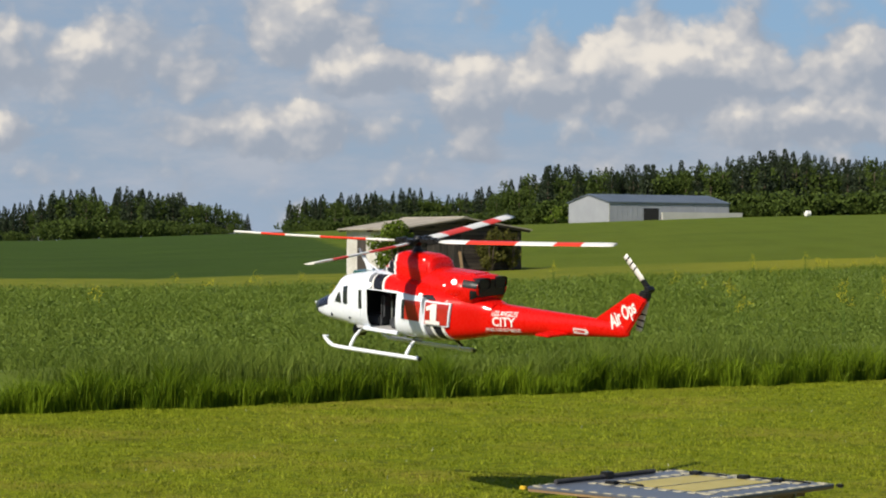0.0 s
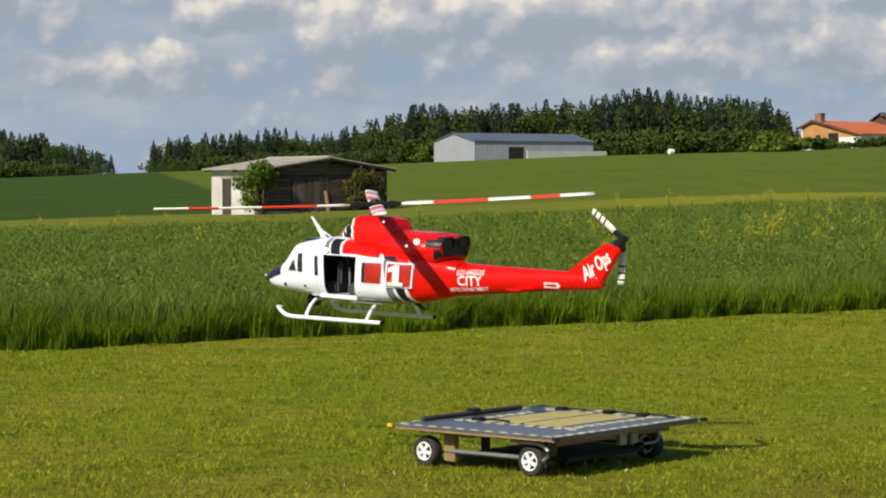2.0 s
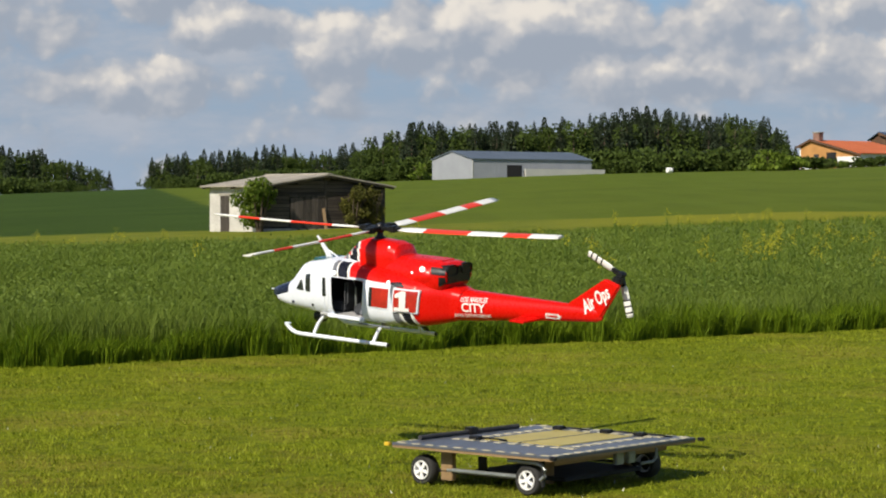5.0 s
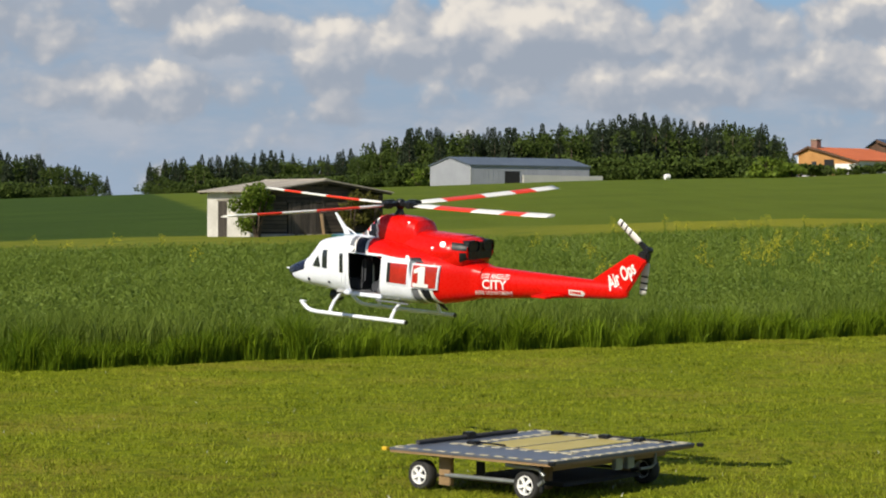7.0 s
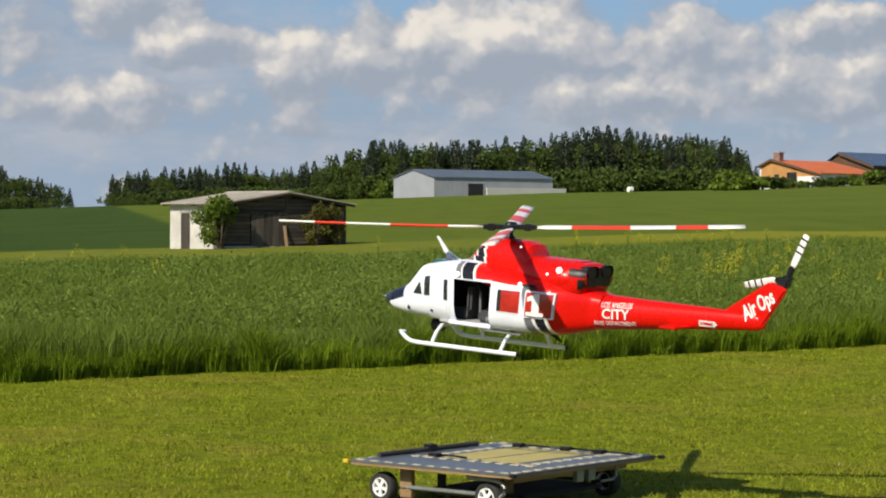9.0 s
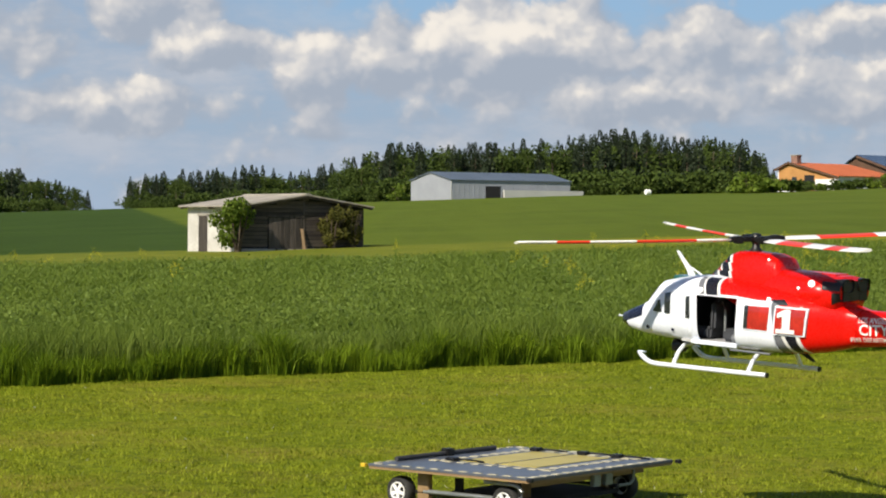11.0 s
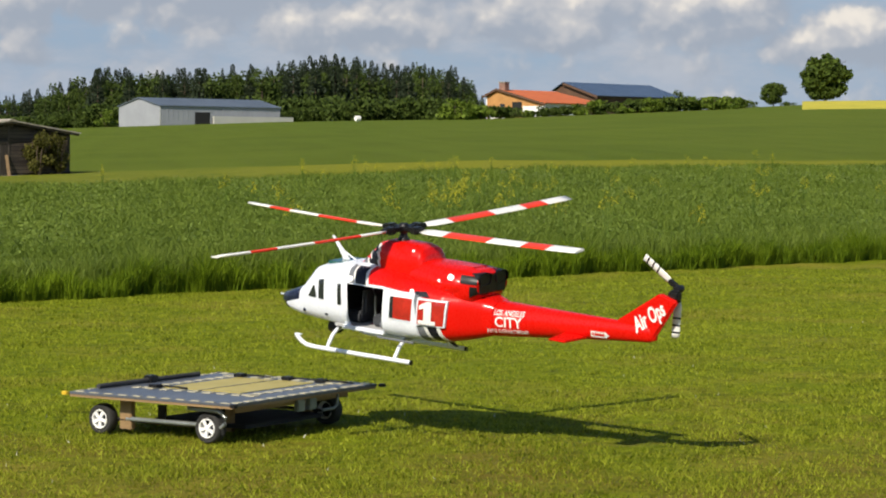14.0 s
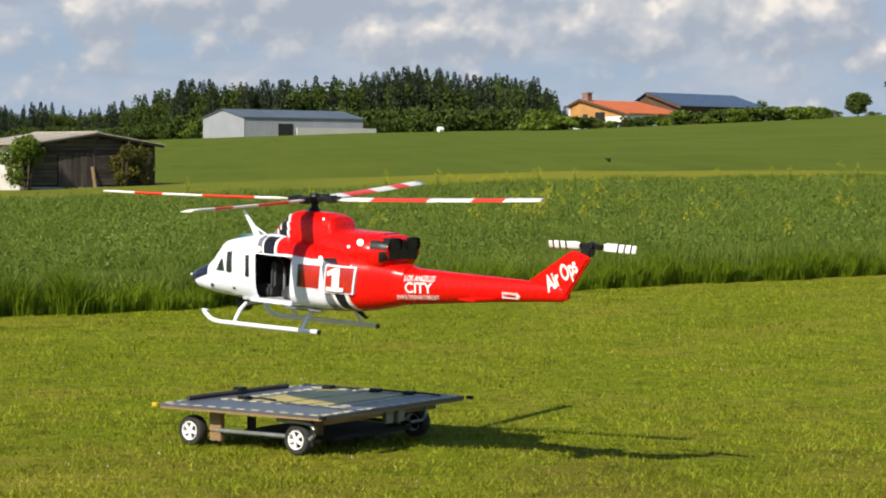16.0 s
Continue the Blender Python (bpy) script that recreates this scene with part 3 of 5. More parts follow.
rape = [rape_plant(0, 0, h) for h in (0.85, 0.95, 1.05)]
spots = []
for _ in range(76):
    ry = 34 + 52 * rng.random() ** 1.1
    s = rng.choice([rng.normal(600, 120), rng.normal(230, 60), rng.normal(1000, 260), rng.uniform(-1000, 1300)], p=[0.42, 0.14, 0.22, 0.22])
    spots.append((s / F_SPREAD * ry, ry))
for k, (rx, ry) in enumerate(spots):
    if not crop_front(rx) + 1 < ry < crop_back(rx):
        continue
    src = rape[k % 3]
    m = pose(rx, ry, gz(rx, ry), 0, 0, rng.uniform(0, 360))
    if k > 2:
        copy_thing(src, m)
for k in range(3):
    rape[k].matrix_world = pose(6.0 + 1.4 * k, 46 + 3 * k, gz(6.0 + 1.4 * k, 46 + 3 * k), 0, 0, 40 * k)

# ---- model helicopter; all of it in the helicopter's space: x to the nose, y to its left side, z up, origin in the rotor head ----
HULL_X = [-0.72, -0.66, -0.55, -0.455, -0.30, -0.10, 0.05, 0.15, 0.26, 0.41, 0.50, 0.60, 0.66, 0.76, 0.84, 0.88]
HULL_TOP = [-0.335, -0.32, -0.29, -0.275, -0.255, -0.235, -0.215, -0.205, -0.214, -0.238, -0.258, -0.375, -0.405, -0.445, -0.475, -0.505]
HULL_LOW = [-0.525, -0.545, -0.575, -0.594, -0.606, -0.613, -0.614, -0.609, -0.603, -0.594, -0.590, -0.583, -0.577, -0.563, -0.545, -0.528]
HULL_W = [0.105, 0.125, 0.19, 0.24, 0.262, 0.265, 0.265, 0.263, 0.26, 0.248, 0.232, 0.205, 0.185, 0.14, 0.08, 0.012]
COWL_X = [-0.642, -0.610, -0.52, -0.42, -0.30, -0.20, -0.05]
COWL_TOP = [-0.182, -0.162, -0.154, -0.152, -0.150, -0.150, -0.165]
COWL_LOW = [-0.300, -0.36, -0.40, -0.40, -0.40, -0.40, -0.38]
COWL_W = [0.148, 0.164, 0.182, 0.186, 0.165, 0.145, 0.12]
MAST_X = [-0.235, -0.227, -0.206, -0.15, -0.05, 0.06, 0.110, 0.150, 0.20, 0.25]
MAST_TOP = [-0.190, -0.120, -0.086, -0.070, -0.066, -0.066, -0.082, -0.122, -0.172, -0.220]
MAST_LOW = [-0.36, -0.38, -0.40, -0.40, -0.40, -0.38, -0.36, -0.34, -0.31, -0.29]
MAST_W = [0.110, 0.124, 0.131, 0.135, 0.132, 0.128, 0.122, 0.115, 0.106, 0.090]
BOOM_X = [-1.74, -1.70, -1.50, -1.25, -1.00, -0.80, -0.66, -0.56]
BOOM_TOP = [-0.365, -0.345, -0.338, -0.336, -0.335, -0.333, -0.332, -0.33]
BOOM_LOW = [-0.418, -0.434, -0.452, -0.476, -0.505, -0.528, -0.543, -0.552]
BOOM_W = [0.012, 0.028, 0.045, 0.064, 0.083, 0.098, 0.108, 0.115]


class Loft:
    """A body of rounded cross-sections along x."""

    def __init__(self, xs, top, low, wide, power):
        self.xs, self.top, self.low, self.wide, self.power = xs, top, low, wide, power

    def at(self, x):
        t, b = np.interp(x, self.xs, self.top), np.interp(x, self.xs, self.low)
        return (t + b) / 2, (t - b) / 2, np.interp(x, self.xs, self.wide)

    def y(self, x, z):
        c, h, w = self.at(x)
        k = min(abs((z - c) / h), 0.999)
        return w * (1 - k ** self.power) ** (1 / self.power)

    def bm(self, steps=70, sides=56):
        bm = bmesh.new()
        rings = []
        xs = sorted(set(self.xs) | set(np.linspace(self.xs[0], self.xs[-1], steps)))
        for x in xs:
            c, h, w = self.at(x)
            ring = []
            for k in range(sides):
                a = 2 * math.pi * k / sides
                ca, sa = math.cos(a), math.sin(a)
                e = 2 / self.power
                ring.append(bm.verts.new((x, w * math.copysign(abs(ca) ** e, ca), c + h * math.copysign(abs(sa) ** e, sa))))
            rings.append(ring)
        for a, b in zip(rings, rings[1:]):
            for k in range(sides):
                j = (k + 1) % sides
                bm.faces.new((a[k], a[j], b[j], b[k]))
        bm.faces.new(rings[0])
        bm.faces.new(rings[-1][::-1])
        return bm


HULL = Loft(HULL_X, HULL_TOP, HULL_LOW, HULL_W, 3.8)
COWL = Loft(COWL_X, COWL_TOP, COWL_LOW, COWL_W, 3.0)
MAST = Loft(MAST_X, MAST_TOP, MAST_LOW, MAST_W, 3.6)
BOOM = Loft(BOOM_X, BOOM_TOP, BOOM_LOW, BOOM_W, 2.3)


def skin_patch(name, corners, lift, material, parent, loft=HULL, n=8, label="", thick=0.006, side=1):
    """A thin panel that follows the loft's flank: four (x, z) corners in turn; its outer face lies lift off the skin."""
    (x0, z0), (x1, z1), (x2, z2), (x3, z3) = corners
    bm = bmesh.new()
    grids = []
    for off in (lift, lift - thick):
        g = []
        for i in range(n + 1):
            s = i / n
            row = []
            for j in range(n + 1):
                t = j / n
                x = (x0 * (1 - s) + x1 * s) * (1 - t) + (x3 * (1 - s) + x2 * s) * t
                z = (z0 * (1 - s) + z1 * s) * (1 - t) + (z3 * (1 - s) + z2 * s) * t
                row.append(bm.verts.new((x, side * (loft.y(x, z) + off), z)))
            g.append(row)
        grids.append(g)
    A, B = grids
    for i in range(n):
        for j in range(n):
            bm.faces.new((A[i][j], A[i + 1][j], A[i + 1][j + 1], A[i][j + 1]))
            bm.faces.new((B[i][j + 1], B[i + 1][j + 1], B[i + 1][j], B[i][j]))
    for i in range(n):
        for a, b in (((i, 0), (i + 1, 0)), ((i + 1, n), (i, n))):
            bm.faces.new((A[a[0]][a[1]], B[a[0]][a[1]], B[b[0]][b[1]], A[b[0]][b[1]]))
        for a, b in (((0, i + 1), (0, i)), ((n, i), (n, i + 1))):
            bm.faces.new((A[a[0]][a[1]], B[a[0]][a[1]], B[b[0]][b[1]], A[b[0]][b[1]]))
    return part(name, bm, material, parent, label, smooth=True)


def skin_letters(text, size, x, z, material, parent, yfun, lift=0.002, turn=0.0, shear=0.0, stretch=1.0, label="", width=0.0, bold=0.0):
    """Letters that lie on the left flank; they read from the nose to the tail."""
    verts, faces = letters(text, size, shear, bold)
    if width:
        stretch = width / (max(v[0] for v in verts) - min(v[0] for v in verts))
    c, s = math.cos(radians(turn)), math.sin(radians(turn))
    bm = bmesh.new()
    vs = []
    for a, b in verts:
        a *= stretch
        px, pz = x - (a * c - b * s), z + a * s + b * c
        vs.append(bm.verts.new((px, yfun(px, pz) + lift, pz)))
    for f in faces:
        try:
            bm.faces.new([vs[i] for i in f])
        except ValueError:
            pass
    return part("lettering", bm, material, parent, label or "white painted lettering")


def hull_paint():
    """White front with a navy nose, red rear: parted along painted lines."""
    # same blue-tinted white, offsetting the sun's warmth in the colour
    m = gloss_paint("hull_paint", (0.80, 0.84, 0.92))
    N, L = m.node_tree.nodes, m.node_tree.links
    p = N["Principled BSDF"]
    tc, sep = N.new("ShaderNodeTexCoord"), N.new("ShaderNodeSeparateXYZ")
    L.new(tc.outputs["Object"], sep.inputs[0])

    def mth(op, a, b, c=0.0):
        n = N.new("ShaderNodeMath")
        n.operation = op
        for i, v in enumerate((a, b, c)):
            if isinstance(v, (int, float)):
                n.inputs[i].default_value = v
            else:
                L.new(v, n.inputs[i])
        return n.outputs[0]

    X, Z = sep.outputs[0], sep.outputs[2]
    edge = mth("MULTIPLY_ADD", mth("LESS_THAN", Z, -0.315), -0.405, 0.08)
    red = mth("LESS_THAN", X, edge)
    navy = mth("MULTIPLY", mth("GREATER_THAN", X, 0.618), mth("GREATER_THAN", mth("MULTIPLY_ADD", X, 0.30, Z), -0.287))
    mixed = p.inputs["Base Color"].links[0].from_socket
    for f, colour in ((red, (0.66, 0.006, 0.003, 1)), (navy, (0.008, 0.012, 0.035, 1))):
        n = N.new("ShaderNodeMix")
        n.data_type = "RGBA"
        L.new(f, n.inputs[0])
        L.new(mixed, n.inputs[6])
        n.inputs[7].default_value = colour
        mixed = n.outputs[2]
    L.new(mixed, p.inputs["Base Color"])
    return m


DOOR = (-0.060, 0.228, -0.568, -0.312)  # open doorway: rear, front, sill, lintel


def build_hull(thing):
    bm = HULL.bm()
    for co, no in (((DOOR[0], 0, 0), (1, 0, 0)), ((DOOR[1], 0, 0), (1, 0, -0.06)), ((0, 0, DOOR[2]), (0.06, 0, 1)), ((0, 0, DOOR[3]), (0, 0, 1))):
        bmesh.ops.bisect_plane(bm, geom=bm.verts[:] + bm.edges[:] + bm.faces[:], plane_co=co, plane_no=no)
    gone = []
    for f in bm.faces:
        c = f.calc_center_median()
        if c.y > 0.08 and DOOR[0] < c.x and (c.x - DOOR[1]) - 0.06 * c.z < 0 and (c.z - DOOR[2]) + 0.06 * c.x > 0 and c.z < DOOR[3]:
            gone.append(f)
    bmesh.ops.delete(bm, geom=gone, context="FACES")
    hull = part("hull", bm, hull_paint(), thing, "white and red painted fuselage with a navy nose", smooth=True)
    # cabin behind the doorway
    bm = bmesh.new()
    box_bm((-0.20, -0.20, -0.592), (0.33, 0.205, -0.285), bm=bm)
    for f in [f for f in bm.faces if f.calc_center_median().y > 0.2]:
        bm.faces.remove(f)
    part("cabin_lining", bm, LINING, thing, "dark cabin interior")
    box("cabin_floor", (-0.19, -0.19, -0.589), (0.32, 0.228, -0.572), CABIN_FLOOR, thing, "light grey cabin floor", 0.003)
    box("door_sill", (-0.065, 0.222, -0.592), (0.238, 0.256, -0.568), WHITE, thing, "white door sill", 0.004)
    for x0, y0 in ((0.03, 0.08), (0.24, 0.06)):
        bm = box_bm((x0 - 0.06, y0 - 0.09, -0.572), (x0 + 0.06, y0 + 0.09, -0.50), 0.015)
        seat = part("cabin_seat", bm, SEAT_CLOTH, thing, "dark grey cabin seat", smooth=True)
        part("backrest", box_bm((x0 - 0.085, y0 - 0.09, -0.52), (x0 - 0.05, y0 + 0.09, -0.36), 0.014), SEAT_CLOTH, seat, smooth=True)
        part("headrest", box_bm((x0 - 0.082, y0 - 0.045, -0.365), (x0 - 0.052, y0 + 0.045, -0.325), 0.012), SEAT_CLOTH, seat, smooth=True)
    bm = bmesh.new()
    bmesh.ops.create_uvsphere(bm, u_segments=16, v_segments=10, radius=0.024, matrix=Matrix.Translation((0.0, 0.17, -0.549)))
    part("round_canister", bm, STRIPE_GREY, thing, "grey round canister on the cabin floor", smooth=True)
    tube = tube_bm([(0.10, 0.12, -0.556), (0.105, 0.12, -0.40), (0.14, 0.10, -0.36)], 0.008, 8)
    part("cabin_rail", tube, PIPE_GREY, thing, smooth=True)
    # door frame lips
    for nm, c in (("door_post", [(0.229, -0.570), (0.250, -0.570), (0.240, -0.30), (0.216, -0.30)]), ("door_lintel", [(-0.065, -0.318), (0.222, -0.318), (0.222, -0.304), (-0.065, -0.304)])):
        skin_patch(nm, c, 0.004, WHITE, thing, n=6)
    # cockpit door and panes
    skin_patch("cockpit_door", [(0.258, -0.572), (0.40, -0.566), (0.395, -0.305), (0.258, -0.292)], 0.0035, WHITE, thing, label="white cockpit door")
    for c in ([(0.385, -0.44), (0.43, -0.438), (0.432, -0.325), (0.39, -0.318)], [(0.248, -0.453), (0.275, -0.453), (0.28, -0.33), (0.255, -0.33)],
              [(0.452, -0.436), (0.522, -0.436), (0.478, -0.368), (0.470, -0.368)]):
        w = skin_patch("side_window", c, 0.006, PANE, thing, n=5, label="dark smoked side window")
    skin_patch("side_window", [(0.385, -0.44), (0.43, -0.438), (0.432, -0.325), (0.39, -0.318)], 0.006, PANE, thing, n=5, side=-1)
    skin_patch("chin_window", [(0.735, -0.552), (0.805, -0.540), (0.832, -0.514), (0.775, -0.512)], 0.006, PANE, thing, n=5, label="black chin window")
    # windscreen and roof light
    bm = bmesh.new()
    rows = []
    for i in range(7):
        s = i / 6
        x = 0.515 + 0.095 * s
        c, h, w = HULL.at(x)
        rows.append([bm.verts.new((x + 0.004, w * 0.78 * (2 * k / 12 - 1), c + h * (1 - abs(0.78 * (2 * k / 12 - 1)) ** 3.8) ** (1 / 3.8) + 0.005)) for k in range(13)])
    for a, b in zip(rows, rows[1:]):
        for k in range(12):
            bm.faces.new((a[k], b[k], b[k + 1], a[k + 1]))
    bmesh.ops.solidify(bm, geom=bm.faces[:], thickness=0.003)
    part("windscreen", bm, PANE, thing, "dark curved windscreen", smooth=True)
    bm = bmesh.new()
    box_bm((0.36, -0.10, -0.252), (0.47, 0.115, -0.232), 0.004, bm)
    part("roof_window", bm, surface("tinted_roof_pane", (0.02, 0.08, 0.075), (0.03, 0.12, 0.11), 0.15, bump=0), thing, "teal tinted roof window", smooth=True)
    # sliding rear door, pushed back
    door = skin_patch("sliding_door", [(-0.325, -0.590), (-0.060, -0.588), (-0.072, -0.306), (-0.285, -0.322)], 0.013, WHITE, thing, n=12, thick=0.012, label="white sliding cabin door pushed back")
    skin_patch("window_frame", [(-0.285, -0.484), (-0.112, -0.482), (-0.117, -0.340), (-0.292, -0.336)], 0.0165, WHITE, door, n=8, thick=0.005)
    # the pane's red is a reflection, put into its colour
    skin_patch("window_pane", [(-0.274, -0.475), (-0.122, -0.474), (-0.126, -0.348), (-0.281, -0.346)], 0.019, PANE_RED, door, n=8, thick=0.005, label="window pane with a red reflection put into its colour")
    # darker strip along the pane's front edge
    skin_patch("dark_pane_strip", [(-0.148, -0.474), (-0.122, -0.474), (-0.126, -0.348), (-0.150, -0.347)], 0.0205, PANE, door, n=5, thick=0.003)
    tube = tube_bm([(-0.30, 0.275, -0.600), (-0.04, 0.275, -0.600)], 0.006, 8)
    part("door_rail", tube, STRIPE_GREY, thing, smooth=True)
    # numbered panel behind the door
    skin_patch("panel_frame", [(-0.487, -0.492), (-0.305, -0.494), (-0.313, -0.336), (-0.497, -0.338)], 0.0155, WHITE, thing, n=8, thick=0.014)
    skin_patch("number_panel", [(-0.478, -0.484), (-0.316, -0.486), (-0.322, -0.345), (-0.487, -0.347)], 0.018, PANE_RED, thing, n=8, thick=0.006, label="red glazed panel with a white figure")
    flank = lambda x, z: HULL.y(x, z)
    one = [(-0.058, -0.066), (0.052, -0.066), (0.052, -0.043), (0.024, -0.043), (0.024, 0.066), (-0.006, 0.066), (-0.052, 0.042), (-0.052, 0.016), (-0.022, 0.026), (-0.022, -0.043), (-0.058, -0.043)]
    bm = bmesh.new()
    bm.faces.new([bm.verts.new((-0.388 - u, HULL.y(-0.388 - u, -0.415 + v) + 0.0275, -0.415 + v)) for u, v in one])
    part("figure_one", bm, BLADE_WHITE, thing, "bold white figure one")
    # grey, white and black bands behind the door and up the cowl
    for nm, c, mat, loft, lift in (
            ("grey_band", [(-0.395, -0.590), (-0.330, -0.590), (-0.300, -0.490), (-0.350, -0.490)], STRIPE_GREY, HULL, 0.006),
            ("grey_band", [(-0.312, -0.490), (-0.290, -0.490), (-0.262, -0.322), (-0.312, -0.322)], STRIPE_GREY, HULL, 0.006),
            ("white_band", [(-0.412, -0.590), (-0.393, -0.590), (-0.350, -0.490), (-0.370, -0.490)], BLADE_WHITE, HULL, 0.008),
            ("black_band", [(-0.468, -0.586), (-0.410, -0.590), (-0.368, -0.494), (-0.438, -0.494)], STRIPE_BLACK, HULL, 0.006),
            ("white_band", [(-0.482, -0.584), (-0.466, -0.586), (-0.436, -0.494), (-0.456, -0.494)], BLADE_WHITE, HULL, 0.008),
            ("black_band", [(-0.380, -0.330), (-0.300, -0.330), (-0.270, -0.305), (-0.345, -0.300)], STRIPE_BLACK, HULL, 0.005)):
        skin_patch(nm, c, lift, mat, thing, loft, 6)
    # stepped black, white and grey bands up the front of the mast fairing
    for zt, zb, xt, xb, wide, loft in ((-0.088, -0.132, 0.088, 0.070, 0.042, MAST), (-0.132, -0.180, 0.084, 0.066, 0.068, MAST),
                                       (-0.180, -0.250, 0.078, 0.056, 0.084, MAST), (-0.219, -0.311, 0.084, 0.050, 0.090, HULL)):
        for nm, lo, hi, mat, lift in (("white_band", -0.002, 0.014, BLADE_WHITE, 0.0065), ("black_band", 0.012, wide, STRIPE_BLACK, 0.005),
                                      ("white_band", wide, wide + 0.012, BLADE_WHITE, 0.0065), ("grey_band", wide + 0.012, wide + 0.05, STRIPE_GREY, 0.005)):
            if zt > -0.13 and lo >= wide or zt > -0.17 and lo > wide:
                continue
            skin_patch(nm, [(xb + lo, zb), (xb + hi, zb), (xt + hi, zt), (xt + lo, zt)], lift, mat, thing, loft, 6)
    skin_patch("sill_band", [(-0.330, -0.607), (-0.030, -0.610), (-0.020, -0.596), (-0.330, -0.588)], 0.006, STRIPE_BLACK, thing, n=8)
    skin_letters("LAFD", 0.034, 0.08, -0.588, STRIPE_BLACK, thing, flank, 0.007, stretch=2.2, bold=0.02, label="black lettering on the sill")
    for x, z, r in ((0.565, -0.53, 0.012), (0.37, -0.525, 0.011)):
        bm = lathe_bm([(0, HULL.y(x, z) + 0.004), (r, HULL.y(x, z) + 0.003), (r, HULL.y(x, z) - 0.01)], 1, 16)
        bmesh.ops.translate(bm, verts=bm.verts, vec=(x, 0, z))
        part("badge", bm, NAVY, thing, "small round dark badge", smooth=True)
    return hull


def build_cowl(thing):
    cowl = part("engine_cowl", COWL.bm(60, 48), RED, thing, "red mast fairing and engine cowl", smooth=True)
    part("mast_fairing", MAST.bm(60, 48), RED, thing, "red boxy fairing round the rotor mast", smooth=True)
    # bulged nacelles, exhaust stubs
    for s in (1, -1):
        bm = bmesh.new()
        bmesh.ops.create_uvsphere(bm, u_segments=24, v_segments=14, radius=1)
        for v in bm.verts:
            v.co = Vector((-0.465 + 0.135 * v.co.x, s * 0.115 + 0.080 * v.co.y, -0.258 + 0.082 * v.co.z))
        part("nacelle", bm, RED, cowl, smooth=True)
        for z, r, x0, x1 in ((-0.208, 0.036, -0.54, -0.654), (-0.274, 0.024, -0.56, -0.648)):
            bm = bmesh.new()
            outer = prism_bm([(s * 0.082 + r * 1.6 * math.copysign(abs(math.cos(a)) ** 0.6, math.cos(a)), z + r * math.copysign(abs(math.sin(a)) ** 0.6, math.sin(a))) for a in [2 * math.pi * k / 20 for k in range(20)]], x1, x0, (1, 2, 0), bm)
            end = [f for f in bm.faces if len(f.verts) == 20 and abs(f.calc_center_median().x - x1) < 1e-4]
            inset = bmesh.ops.inset_region(bm, faces=end, thickness=0.006)
            bmesh.ops.translate(bm, verts=list({v for f in end for v in f.verts}), vec=(0.012, 0, 0))
            part("exhaust", bm, BLACK_METAL, cowl, "black open exhaust stub", smooth=True)
        skin_patch("exhaust_surround", [(-0.640, -0.236), (-0.545, -0.232), (-0.535, -0.188), (-0.640, -0.190)], 0.004, BLACK_METAL, cowl, COWL, 5, side=s)
        skin_patch("exhaust_surround", [(-0.640, -0.292), (-0.600, -0.310), (-0.600, -0.248), (-0.640, -0.248)], 0.004, BLACK_METAL, cowl, COWL, 5, side=s)
    box("exhaust_plate", (-0.647, -0.128, -0.292), (-0.636, 0.128, -0.186), BLACK_METAL, cowl, "black plate round the exhausts", 0.003)
    box("cowl_top_plate", (-0.56, -0.07, -0.162), (-0.39, 0.07, -0.153), RED, cowl, bevel=0.003)
    skin_patch("intake", [(-0.20, -0.175), (-0.12, -0.175), (-0.12, -0.13), (-0.19, -0.13)], 0.003, RED, cowl, MAST, 4)
    part("mast_boot", lathe_bm([(0.045, -0.075), (0.035, -0.06), (0.022, -0.045), (0.018, 0.0)], 2, 20), BLACK_METAL, thing, "black rotor mast", smooth=True)
    # round lamps on the flank
    for x, z, loft, r, lift in ((0.185, -0.290, HULL, 0.016, 0.004), (-0.262, -0.305, HULL, 0.012, 0.012), (-0.485, -0.205, COWL, 0.019, 0.018), (-0.40, -0.235, COWL, 0.008, 0.004), (-0.16, -0.10, MAST, 0.007, 0.004)):
        bm = bmesh.new()
        bmesh.ops.create_uvsphere(bm, u_segments=16, v_segments=10, radius=r, matrix=Matrix.Translation((x, loft.y(x, z) + lift, z)))
        part("lamp", bm, LAMP, thing, "small round white lamp", smooth=True)


